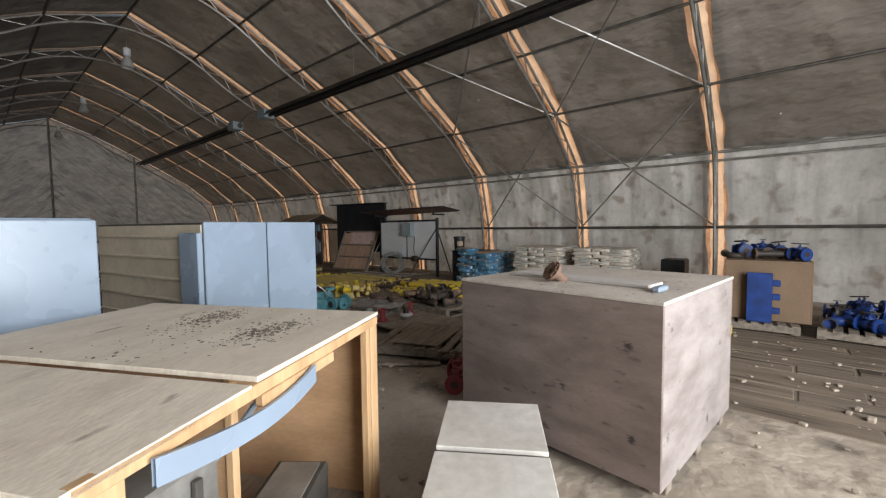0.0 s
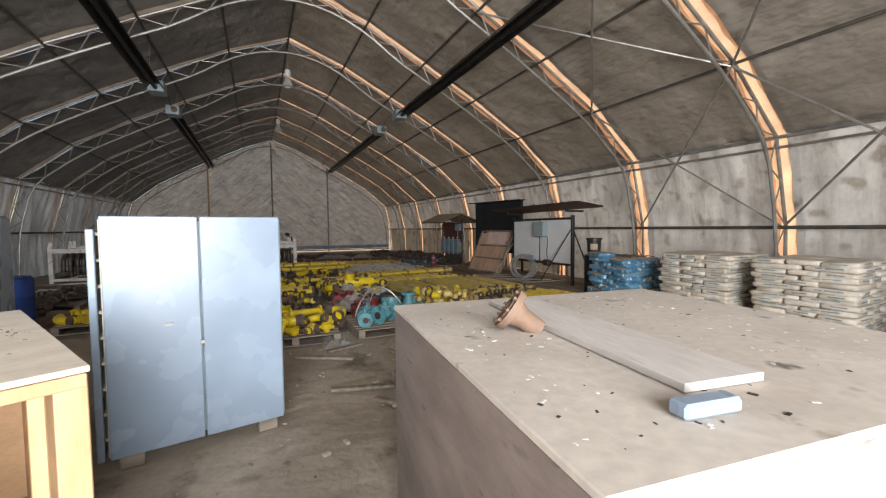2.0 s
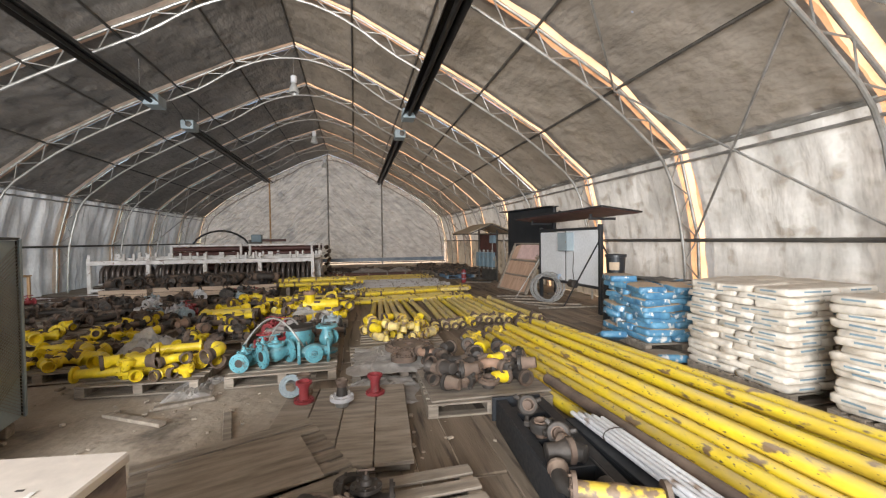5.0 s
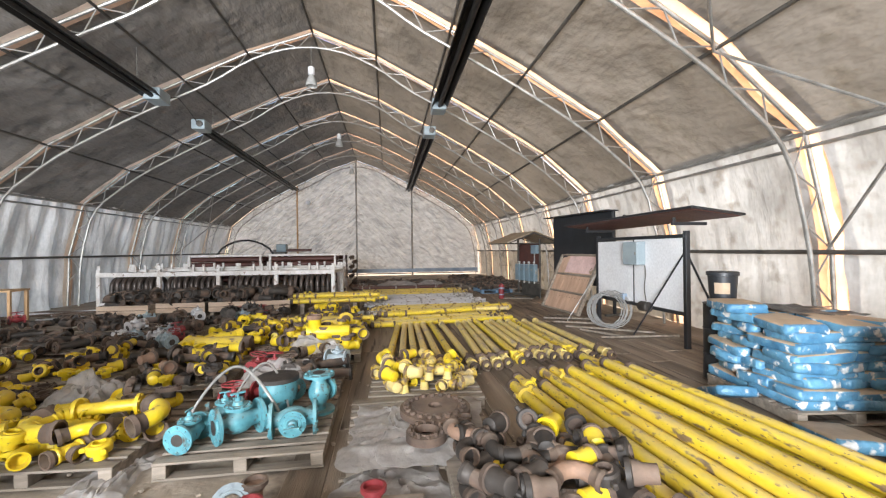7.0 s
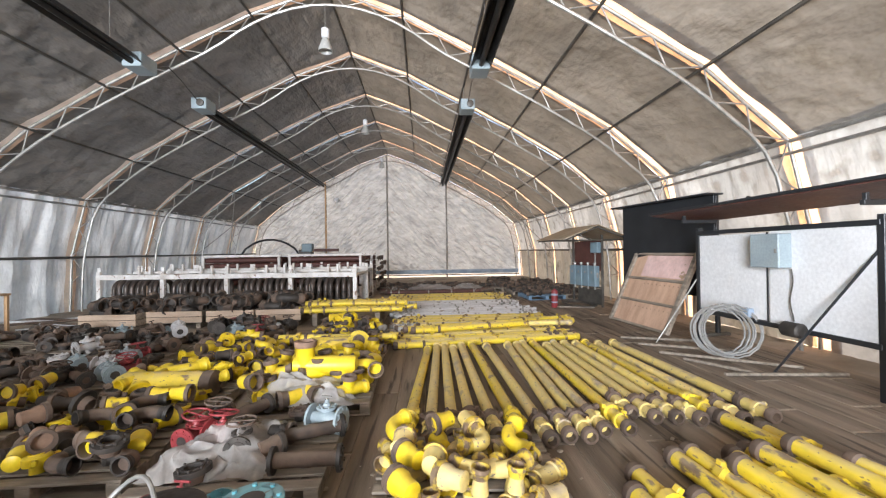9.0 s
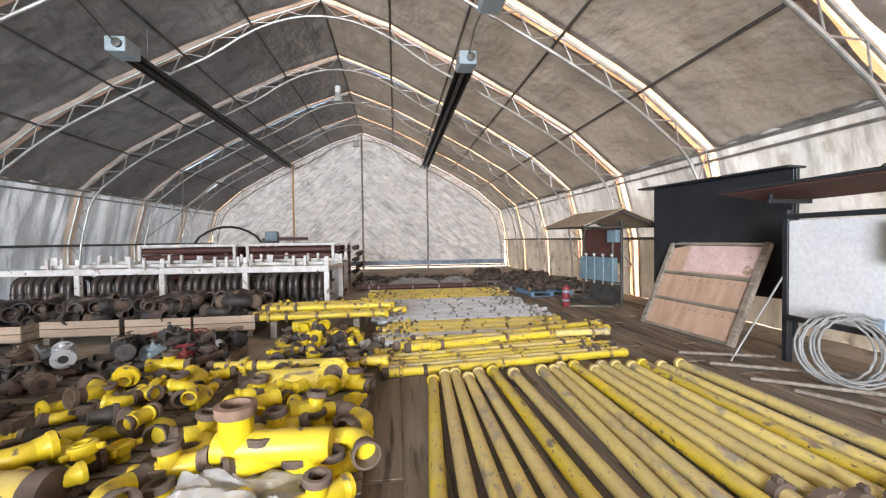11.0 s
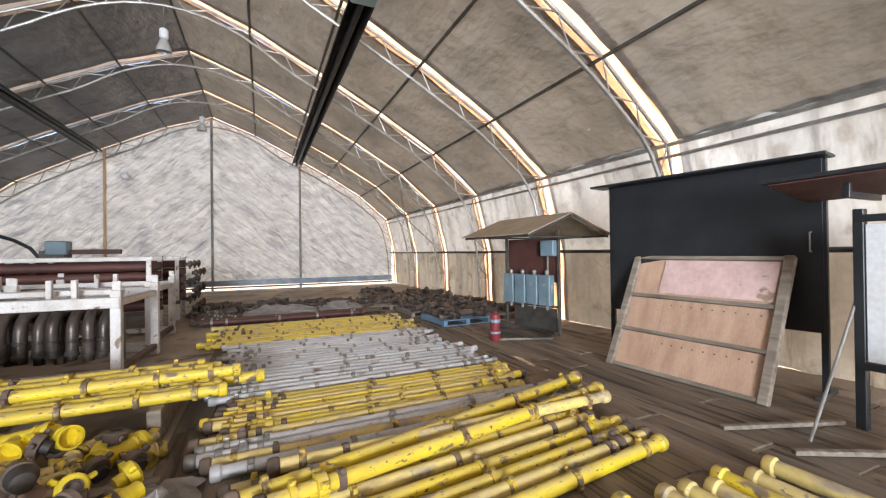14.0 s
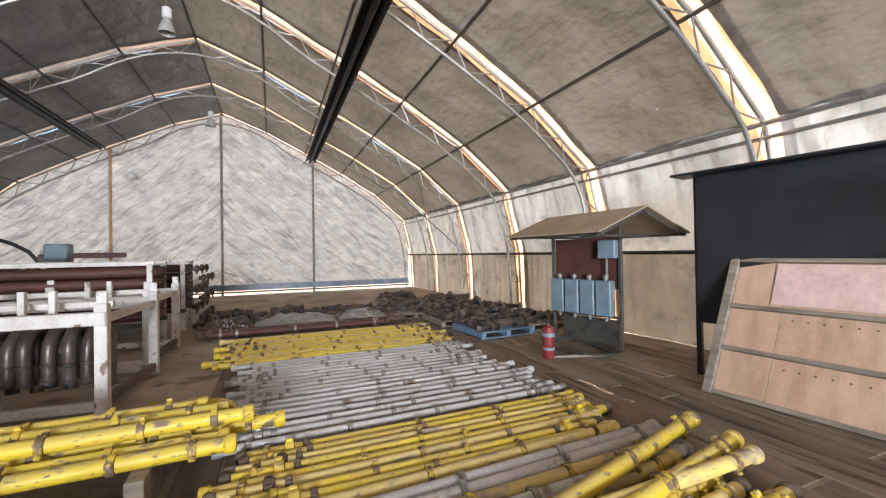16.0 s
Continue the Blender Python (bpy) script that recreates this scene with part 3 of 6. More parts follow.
for sgn in (-1, 1):
    x, z = arch(sgn * 6.02, 0.16)
    tagged(part("wall_rail", Solid().rod((x, RIBS[0], z), (x, END_Y, z), 0.033, n=8), DARK_STEEL), "dark rail pipe along the wall", "rail", "", "structure")


def brace(y0, y1, sa, sb):
    for p, q in (((sa, y0), (sb, y1)), ((sa, y1), (sb, y0))):
        (xa, za), (xb, zb) = arch(p[0], 0.12), arch(q[0], 0.12)
        tagged(part("brace_rod", Solid().rod((xa, p[1], za), (xb, q[1], zb), 0.02, n=6), STEEL), "diagonal steel brace rod between two arches", "brace", "brace rods", "structure")


for k in (2, 3):
    for sgn in (-1, 1):
        brace(RIBS[k], RIBS[k + 1], sgn * 6.02, sgn * 4.0)
        brace(RIBS[k], RIBS[k + 1], sgn * 4.0, sgn * 2.0)
for sgn in (-1, 1):
    brace(RIBS[9], RIBS[10], sgn * 6.02, sgn * 4.0)

# ---- kinds of fittings ----
def ring_flange(so, r, h, at, axis, bolts=8, hole=0.0, n=20):
    """A bolted flange: disc with a raised face and bolt heads."""
    rot = {"z": Matrix(), "x": pose(0, 0, 0, 0, 90, 0), "y": pose(0, 0, 0, -90, 0, 0)}[axis] if isinstance(axis, str) else axis
    m = Matrix.Translation(at) @ rot
    inner = hole or r * 0.42
    so.turned([(inner, -h * 0.4), (inner, -h / 2), (r, -h / 2), (r, h / 2), (r * 0.66, h / 2), (r * 0.64, h * 0.72), (inner, h * 0.72), (inner * 0.96, -h * 0.3)] + ([] if hole else [(0.0005, -h * 0.3)]), n, m, caps=not hole)
    for k in range(bolts):
        t = 2 * math.pi * k / bolts
        so.turned([(r * 0.085, h / 2), (r * 0.085, h * 0.95), (0.0005, h * 0.95)], 6, m @ Matrix.Translation((r * 0.82 * math.cos(t), r * 0.82 * math.sin(t), 0)))
    return so


def pipe_mouth(so, p, d, r, wall=0.16):
    """An open socket end at p, facing d."""
    q = Vector(d).to_track_quat("Z", "Y").to_matrix().to_4x4()
    so.turned([(r * 0.9, -r * 1.2), (r, -r * 0.5), (r * 1.14, -r * 0.35), (r * 1.14, r * 0.12), (r * (1.1 - wall), r * 0.12), (r * (1.0 - wall), -r * 1.0), (0.0005, -r * 1.0)], 14, Matrix.Translation(p) @ q)
    return so


def arc_points(r, a0, a1, n=8):
    return [(r * math.cos(radians(a0 + (a1 - a0) * k / n)), r * math.sin(radians(a0 + (a1 - a0) * k / n)), 0) for k in range(n + 1)]


def build_elbow(ob, mat, mat2, r=0.047):
    R = r * 2.6
    pts = [(R, -r * 0.65, 0)] + arc_points(R, 0, 90, 7) + [(-r * 0.65, R, 0)]
    part("body", Solid().tube(pts, r, 12), mat, ob)
    part("socket", pipe_mouth(Solid(), (R, -r * 1.7, 0), (0, -1, 0), r * 1.15), mat2, ob)
    part("socket", pipe_mouth(Solid(), (-r * 1.7, R, 0), (-1, 0, 0), r * 1.15), mat2, ob)


def build_tee(ob, mat, mat2, r=0.05):
    so = Solid().rod((-r * 1.55, 0, 0), (r * 1.55, 0, 0), r, n=14).rod((0, 0, 0), (0, r * 1.35, 0), r * 0.95, n=14)
    for x in (-r * 1.5, r * 1.5):
        so.turned([(r * 1.02, -r * 0.25), (r * 1.2, -r * 0.1), (r * 1.2, r * 0.1), (r * 1.02, r * 0.25)], 14, Matrix.Translation((x, 0, 0)), "x")
    part("body", so, mat, ob)
    for p, d in (((-r * 2.6, 0, 0), (-1, 0, 0)), ((r * 2.6, 0, 0), (1, 0, 0)), ((0, r * 2.4, 0), (0, 1, 0))):
        part("socket", pipe_mouth(Solid(), p, d, r * 1.1), mat2, ob)


def build_union(ob, mat, mat2, r=0.075):
    so = Solid().turned([(r * 0.62, -r * 0.4), (r, -r * 0.4), (r * 1.04, -r * 0.2), (r * 1.04, r * 0.3), (r * 0.9, r * 0.45), (r * 0.62, r * 0.45), (r * 0.6, -r * 0.4)], 16)
    part("nut", so, mat, ob)
    for k in range(3):
        t = radians(120 * k + 20)
        lug = Solid().box((r * 1.28, 0, 0), (r * 0.6, r * 0.42, r * 0.5), r * 0.1, pose(0, 0, 0, 0, 0, math.degrees(t)))
        part("lug", lug, mat, ob)
    part("hub", pipe_mouth(Solid().rod((0, 0, -r * 1.1), (0, 0, -r * 0.1), r * 0.58, n=12), (0, 0, r * 0.5), (0, 0, 1), r * 0.55), mat2, ob)


def build_spool(ob, mat, mat2, r=0.048, length=0.42):
    h = length / 2
    part("body", Solid().turned([(r, -h), (r, -h * 0.2), (r * 1.1, -h * 0.12), (r * 1.1, h * 0.12), (r, h * 0.2), (r, h)], 14, None, "x"), mat, ob)
    for s in (-1, 1):
        f = Matrix.Translation((s * h, 0, 0)) @ pose(0, 0, 0, 0, 90 * s, 0)
        part("flange", ring_flange(Solid(), r * 1.8, r * 0.5, (0, 0, 0), f, 6), mat2, ob)


def build_valve(ob, mat, mat2, r=0.055):
    so = Solid().turned([(r * 0.86, -r * 2.2), (r * 0.86, -r * 1.5), (r * 1.0, -r * 1.2), (r * 1.3, -r * 0.55), (r * 1.36, 0), (r * 1.3, r * 0.55), (r * 1.0, r * 1.2), (r * 0.86, r * 1.5), (r * 0.86, r * 2.2)], 18, None, "x")
    so.turned([(r * 0.85, 0), (r * 0.78, r * 1.5)], 14)
    part("body", so, mat, ob)
    part("bonnet", ring_flange(Solid(), r * 1.45, r * 0.34, (0, 0, r * 1.62), "z", 8), mat, ob)
    part("gland", Solid().turned([(r * 0.62, r * 1.8), (r * 0.5, r * 2.2), (r * 0.32, r * 2.3), (r * 0.3, r * 2.7), (0.001, r * 2.7)], 12), mat, ob)
    for s in (-1, 1):
        f = Matrix.Translation((s * r * 2.3, 0, 0)) @ pose(0, 0, 0, 0, 90 * s, 0)
        flange = part("flange", ring_flange(Solid(), r * 1.95, r * 0.36, (0, 0, 0), f, 8), mat, ob)
        # Shallow dark disc on the face, its colour standing for shade in the bore.
        part("bore", Solid().turned([(r * 0.80, r * 0.285), (r * 0.62, r * 0.27), (0.0005, r * 0.26)], 16, f), DARK_IRON, flange)
    part("stem", Solid().rod((0, 0, r * 2.5), (0, 0, r * 3.2), r * 0.14, n=8).box((0, 0, r * 3.1), (r * 1.6, r * 0.3, r * 0.2), r * 0.04), mat2, ob)


def build_wheel_valve(ob, mat, mat2, r=0.048):
    build_valve(ob, mat, mat2, r)
    so = Solid().tube([(r * 2.0 * math.cos(t * math.pi / 10), r * 2.0 * math.sin(t * math.pi / 10), r * 3.2) for t in range(20)], r * 0.16, 6, True)
    for k in range(4):
        t = k * math.pi / 2
        so.rod((0, 0, r * 3.2), (r * 2 * math.cos(t), r * 2 * math.sin(t), r * 3.2), r * 0.12, n=6)
    part("handwheel", so, mat2, ob)


def build_ring(ob, mat, mat2, r=0.105):
    part("flange", ring_flange(Solid(), r, r * 0.32, (0, 0, 0), "z", 8, r * 0.5), mat, ob)
    part("hub", Solid().turned([(r * 0.62, -r * 0.16), (r * 0.55, -r * 0.7), (r * 0.46, -r * 0.7), (r * 0.46, -r * 0.1)], 16, caps=False), mat2, ob)


def build_stub(ob, mat, mat2, r=0.05):
    part("body", Solid().turned([(r, 0), (r * 0.95, r * 0.4), (r * 0.8, r * 1.4), (r * 0.85, r * 1.78)], 14), mat, ob)
    part("socket", pipe_mouth(Solid(), (0, 0, r * 2.7), (0, 0, 1), r * 0.95), mat2, ob)


def build_hammer_tee(ob, mat, mat2, r=0.058):
    """A run pipe with an upright neck whose rusty mouth faces up."""
    so = Solid().turned([(r * 0.95, -r * 2.4), (r, -r * 2.3), (r, r * 2.3), (r * 0.95, r * 2.4)], 16, None, "x")
    so.turned([(r * 1.0, 0), (r * 0.98, r * 1.5), (r * 1.12, r * 1.7)], 16)
    part("body", so, mat, ob)
    part("mouth", Solid().turned([(r * 1.12, r * 1.7), (r * 1.32, r * 1.8), (r * 1.32, r * 2.35), (r * 1.2, r * 2.45), (r * 0.8, r * 2.45), (r * 0.74, r * 1.6), (0.0005, r * 1.6)], 18), mat2, ob, "rusty open mouth")
    for s in (-1, 1):
        part("socket", pipe_mouth(Solid(), (s * r * 3.2, 0, 0), (s, 0, 0), r * 1.05), mat2 if s > 0 else mat, ob)


def build_pup(ob, mat, mat2, r=0.06):
    """A short standing spool with a flange at foot and head."""
    part("body", Solid().turned([(r * 0.85, r * 0.3), (r * 0.72, r * 0.9), (r * 0.72, r * 2.1), (r * 0.85, r * 2.7)], 18), mat, ob)
    part("foot_flange", ring_flange(Solid(), r * 1.5, r * 0.4, (0, 0, r * 0.2), "z", 8), mat, ob)
    part("head_flange", Solid().turned([(r * 0.85, r * 2.6), (r * 1.2, r * 2.7), (r * 1.2, r * 3.1), (r * 0.95, r * 3.15), (r * 0.9, r * 2.3), (0.0005, r * 2.3)], 18), mat2, ob)


def build_mouth(ob, mat, mat2, r=0.068):
    """A short wide socket lying on its side, open at one end."""
    part("body", Solid().turned([(r * 0.7, -r * 1.5), (r * 0.78, -r * 1.45), (r * 0.8, -r * 0.4), (r, 0), (r * 1.0, r * 0.5)], 18, None, "x"), mat, ob)
    part("rim", Solid().turned([(r * 0.98, r * 0.45), (r * 1.16, r * 0.55), (r * 1.16, r * 1.0), (r * 0.84, r * 1.0), (r * 0.78, r * 0.2), (0.0005, r * 0.2)], 18, None, "x"), mat2, ob)


KINDS = {
    "hammer_tee": (build_hammer_tee, "hammer_tee", "tee with an upright open neck", "pipe fitting"),
    "pup": (build_pup, "pup_joint", "flanged pup joint standing on end", "pipe fitting"),
    "mouth": (build_mouth, "pipe_socket", "short wide pipe socket lying open", "pipe fitting"),
    "elbow": (build_elbow, "pipe_elbow", "pipe elbow with socket ends", "pipe fitting"),
    "big_elbow": (lambda o, a, b: build_elbow(o, a, b, 0.064), "large_pipe_elbow", "large pipe bend with socket ends", "pipe fitting"),
    "tee": (build_tee, "pipe_tee", "pipe tee with three socket ends", "pipe fitting"),
    "big_tee": (lambda o, a, b: build_tee(o, a, b, 0.068), "large_pipe_tee", "large pipe tee with three socket ends", "pipe fitting"),
    "union": (build_union, "wing_union", "wing union nut with three lugs", "pipe fitting"),
    "spool": (build_spool, "flanged_spool", "short flanged pipe spool", "pipe spool"),
    "long_spool": (lambda o, a, b: build_spool(o, a, b, 0.06, 0.8), "long_flanged_spool", "long flanged pipe spool", "pipe spool"),
    "valve": (build_valve, "flanged_valve", "flanged valve body with a stem", "valve"),
    "big_valve": (lambda o, a, b: build_valve(o, a, b, 0.070), "large_flanged_valve", "large flanged valve body with a stem", "valve"),
    "wheel_valve": (build_wheel_valve, "gate_valve", "gate valve with a handwheel", "valve"),
    "ring": (build_ring, "pipe_flange", "bolted weld-neck pipe flange", "flange"),
    "huge_elbow": (lambda o, a, b: build_elbow(o, a, b, 0.088), "heavy_pipe_bend", "heavy pipe bend with socket ends", "pipe bend"),
    "stub": (build_stub, "pipe_nipple", "short pipe nipple standing on end", "pipe fitting"),
}
COLOURS = {"yellow": (YELLOW_FIT, YELLOW_FIT, "bright yellow-painted"), "capped": (YELLOW_FIT, RUST, "yellow-painted, rusty-mouthed"), "worn": (YELLOW_RUST, RUST, "chipped yellow and rusty"), "tan": (RUST_TAN, RUST, "light rust-coloured"), "rust": (RUST, DARK_IRON, "rusty brown steel"), "dark": (DARK_IRON, RUST, "dark oily iron"),
           "teal": (TEAL, TEAL, "teal-painted"), "red": (RED, RED, "dull red-painted"), "grey": (GREY_PIPE, STEEL, "grey steel"),
           "cream": (DUSTY_YELLOW, YELLOW_RUST, "dusty pale-yellow"), "blue": (BLUE, DARK_IRON, "blue-painted"), "pale": (GREYBOX, STEEL, "pale blue-grey painted")}
stock = {}


def fitting(kind, colour, m, on="a wooden pallet"):
    key = (kind, colour)
    if key not in stock:
        build, name, text, cat = KINDS[kind]
        a, b, words = COLOURS[colour]
        ob = thing(name, m, f"{words} {text}", cat, f"{colour} {cat}s")
        build(ob, a, b)
        stock[key] = ob
        return ob
    return copy_thing(stock[key], m)


LIE = {"hammer_tee": 0.068, "pup": 0.0, "mouth": 0.082, "huge_elbow": 0.10, "elbow": 0.054, "big_elbow": 0.073, "tee": 0.058, "big_tee": 0.078, "union": 0.08, "spool": 0.087, "long_spool": 0.108, "valve": 0.108, "big_valve": 0.137, "wheel_valve": 0.094, "ring": 0.074, "stub": 0.0}


def heap(x0, y0, x1, y1, z, mix, count, seed, layers=2, step=0.115):
    """Fittings laid in a loose heap on a pallet, the upper ones resting across the lower."""
    rg = random.Random(seed)
    nx = max(1, round((x1 - x0) / 0.215))
    ny = max(1, round((y1 - y0) / 0.215))
    cells = [(i, j) for i in range(nx) for j in range(ny)]
    rg.shuffle(cells)
    for k in range(count):
        i, j = cells[k % len(cells)]
        layer = min(k // len(cells), layers - 1)
        kind, colour = rg.choice(mix)
        x = x0 + (x1 - x0) * (i + 0.5 + rg.uniform(-0.25, 0.25)) / nx
        y = y0 + (y1 - y0) * (j + 0.5 + rg.uniform(-0.25, 0.25)) / ny
        tip = kind in ("ring", "union") and rg.random() < 0.4
        lift = LIE[kind] + (0.004 if not tip else 0.03)
        m = pose(x, y, z + lift + step * layer, rg.uniform(55, 80) if tip else rg.uniform(-10, 10), rg.uniform(-10, 10) if layer else 0, rg.uniform(0, 360))
        fitting(kind, colour, m)


# ---- pallets and boxes ----
PLANK_1 = mesh_of(Solid().box((0, 0, 0), (1.16, 0.10, 0.018), 0.003), PALLET)
PLANK_2 = mesh_of(Solid().box((0, 0, 0), (0.09, 1.16, 0.09), 0.004), PALLET)


def build_pallet(m, label="grey weathered wooden pallet on the floor", mat=None):
    ob = thing("pallet", m, label, "pallet", "pallets" if mat is None else "")
    for k in range(8):
        part("deck_board", PLANK_1 if mat is None else mesh_of(Solid().box((0, 0, 0), (1.16, 0.10, 0.018), 0.003), mat), None, ob, m=pose(0, -0.53 + 0.151 * k, 0.127))
    for x in (-0.53, 0, 0.53):
        part("bearer", PLANK_2 if mat is None else mesh_of(Solid().box((0, 0, 0), (0.09, 1.16, 0.09), 0.004), mat), None, ob, m=pose(x, 0, 0.072))
    for y in (-0.53, 0.53):
        part("foot_board", PLANK_1 if mat is None else mesh_of(Solid().box((0, 0, 0), (1.16, 0.10, 0.018), 0.003), mat), None, ob, m=pose(0, y, 0.018))
    return ob


pallet_one = build_pallet(pose(3.82, 6.22, 0.01, 0, 0, 1))


def pallet(x, y, rz=0):
    return copy_thing(pallet_one, pose(x, y, 0.01, 0, 0, rz))


DECK = 0.147
Y = ["elbow", "elbow", "tee", "union", "spool", "tee", "big_elbow"]
YEL = [(k, "yellow") for k in Y] + [(k, "capped") for k in ("elbow", "tee", "big_elbow", "hammer_tee", "mouth")] + [("ring", "yellow"), ("union", "rust"), ("ring", "rust"), ("mouth", "dark")]
YEL_SMALL = [("union", "yellow"), ("union", "rust"), ("elbow", "capped"), ("ring", "dark"), ("union", "capped"), ("mouth", "capped"), ("mouth", "dark"), ("elbow", "rust"), ("mouth", "tan")]
YEL_BIG = [("hammer_tee", "capped"), ("hammer_tee", "capped"), ("big_elbow", "capped"), ("tee", "capped"), ("stub", "capped"), ("elbow", "yellow")]
MIXED = [("valve", "rust"), ("ring", "grey"), ("wheel_valve", "dark"), ("spool", "rust"), ("valve", "grey"), ("elbow", "dark"), ("union", "rust"), ("ring", "rust"), ("valve", "pale"), ("mouth", "dark"), ("mouth", "rust"), ("valve", "dark"), ("wheel_valve", "red"), ("elbow", "rust"), ("ring", "dark")]
RUSTY = [("big_elbow", "rust"), ("tee", "rust"), ("ring", "rust"), ("spool", "dark"), ("elbow", "dark"), ("big_elbow", "dark"), ("elbow", "rust")]

# teal valves on the first pallet
fitting("big_valve", "teal", pose(3.72, 5.94, DECK + 0.140, 0, 0, 38))
fitting("big_valve", "teal", pose(4.14, 5.92, DECK + 0.140, 90, 0, 8))
fitting("big_valve", "teal", pose(4.26, 6.40, DECK + 0.175, 0, 90, 60))
fitting("valve", "teal", pose(3.40, 5.86, DECK + 0.110, 0, 0, 80))
fitting("valve", "teal", pose(3.52, 6.22, DECK + 0.110, 0, 0, 20))
fitting("wheel_valve", "red", pose(3.48, 6.52, DECK + 0.10, 0, 0, 10))
fitting("valve", "red", pose(3.74, 6.66, DECK + 0.11, 40, 0, 170))
fitting("ring", "teal", pose(3.98, 6.70, DECK + 0.12, 70, 0, 10))
drum = thing("valve_bonnet", pose(3.93, 6.30, DECK + 0.004), "round teal valve bonnet with a dark lid", "valve")
part("body", Solid().turned([(0.13, 0), (0.13, 0.02), (0.09, 0.04), (0.11, 0.10), (0.155, 0.18), (0.16, 0.28), (0.15, 0.33)], 22), TEAL, drum)
part("lid", Solid().turned([(0.15, 0.33), (0.175, 0.335), (0.175, 0.37), (0.12, 0.385), (0.0005, 0.39)], 22), DARK_IRON, drum)
hose = [(3.3 + 0.75 * t, 6.05 + 0.1 * math.sin(5 * t), DECK + 0.12 + 0.40 * math.sin(math.pi * t) ** 0.8) for t in [k / 16 for k in range(17)]]
tagged(part("flexible_hose", Solid().tube(hose, 0.012, 8), STEEL), "grey flexible hose looped over the teal valves", "hose")
hose = [(3.55 + 0.5 * t, 6.28 + 0.15 * math.sin(4 * t), DECK + 0.12 + 0.34 * math.sin(math.pi * t) ** 0.7) for t in [k / 14 for k in range(15)]]
tagged(part("flexible_hose", Solid().tube(hose, 0.010, 8), STEEL), "grey flexible hose looped over the teal valves", "hose")


def film_sheet(x, y, z, sx, sy, h, seed, label="crumpled dusty clear plastic film over fittings"):
    def fn(u, v):
        d = min(u, 1 - u, v, 1 - v) * 3.2
        n1 = noise.noise((u * 4 + seed, v * 4, 0.3)) + 0.5 * noise.noise((u * 10 + seed, v * 10, 1))
        fold = 0.5 - abs(noise.noise((u * 7 + seed, v * 6 - seed, 4))) + 0.5 * abs(noise.noise((u * 17, v * 15 + seed, 2)))
        ex = 0.16 * noise.noise((u * 3, v * 3, seed)) + 0.06 * noise.noise((u * 9, v * 9, seed))
        ey = 0.16 * noise.noise((u * 3, v * 3, seed + 9)) + 0.06 * noise.noise((u * 9, v * 9, seed + 5))
        return (x + (u - 0.5 + ex) * sx, y + (v - 0.5 + ey) * sy, z + h * min(1, d) * (0.65 + 0.5 * n1) + 0.045 * min(1, 2 * d) * fold + 0.008)
    return tagged(part("plastic_film", Solid().grid(fn, 48, 48), CLEAR, smooth=40), label, "plastic film")


spots = [  # x, y, turn, mix, number, layers
    (3.78, 7.66, 1, MIXED, 14, 1), (3.90, 9.02, 2, YEL_BIG, 38, 2), (3.86, 10.28, -2, YEL, 20, 1), (3.72, 11.72, 3, YEL_SMALL, 28, 2),
    (2.46, 6.24, -3, YEL, 36, 2), (2.50, 7.82, 2, YEL_SMALL, 40, 2), (2.46, 9.12, 1, YEL, 34, 2), (2.46, 10.42, 3, YEL, 32, 2), (2.10, 11.78, 4, MIXED, 34, 2),
    (1.14, 6.86, 2, YEL, 24, 1), (1.14, 8.28, -2, YEL_SMALL, 28, 2), (1.08, 9.70, 2, MIXED, 28, 2), (0.90, 11.10, -3, MIXED, 28, 2),
    (-0.22, 8.40, 3, YEL, 18, 1), (-0.30, 9.85, -2, RUSTY, 20, 1), (-0.40, 11.40, 2, MIXED, 20, 1), (-1.70, 10.40, 5, RUSTY, 16, 1),
]
for k, (x, y, rz, mix, count, layers) in enumerate(spots):
    pallet(x, y, rz)
    heap(x - 0.53, y - 0.53, x + 0.53, y + 0.53, DECK, mix, count, 10 + k, layers)
film_sheet(3.85, 8.62, DECK, 1.0, 0.5, 0.24, 3)
film_sheet(3.6, 7.55, DECK, 0.8, 0.7, 0.2, 5)
film_sheet(1.95, 7.0, DECK, 0.55, 0.5, 0.28, 9)
film_sheet(2.95, 5.72, 0.02, 0.4, 0.7, 0.05, 12)
film_sheet(4.15, 12.0, 0.02, 0.7, 0.8, 0.22, 15)

# large yellow vessel with a flange, and the long yellow pipe with unions
vessel = thing("flanged_vessel", pose(3.80, 10.42, DECK + 0.10, 0, 0, 4), "bright yellow pipe vessel with a bolted side flange", "pipe spool")
part("body", Solid().turned([(0.02, -0.42), (0.10, -0.40), (0.115, -0.36), (0.115, 0.30), (0.13, 0.34), (0.13, 0.40), (0.09, 0.44)], 18, None, "x"), YELLOW, vessel)
part("flange", ring_flange(Solid(), 0.15, 0.055, (0.30, -0.10, 0.06), pose(0, 0, 0, 62, 0, 8), 8), YELLOW, vessel)
part("bore", Solid().turned([(0.085, 0.034), (0.085, 0.05), (0.055, 0.05), (0.05, 0.03), (0.0005, 0.03)], 18, Matrix.Translation((0.30, -0.10, 0.06)) @ pose(0, 0, 0, 62, 0, 8)), RUST, vessel, "rusty flange bore")
vessel = thing("yellow_manifold", pose(4.02, 8.84, DECK + 0.255, 0, 0, -3), "bright yellow pipe manifold with a rusty upright mouth", "pipe spool")
part("body", Solid().turned([(0.05, -0.34), (0.092, -0.33), (0.095, 0.27), (0.08, 0.30)], 20, None, "x"), YELLOW_FIT, vessel)
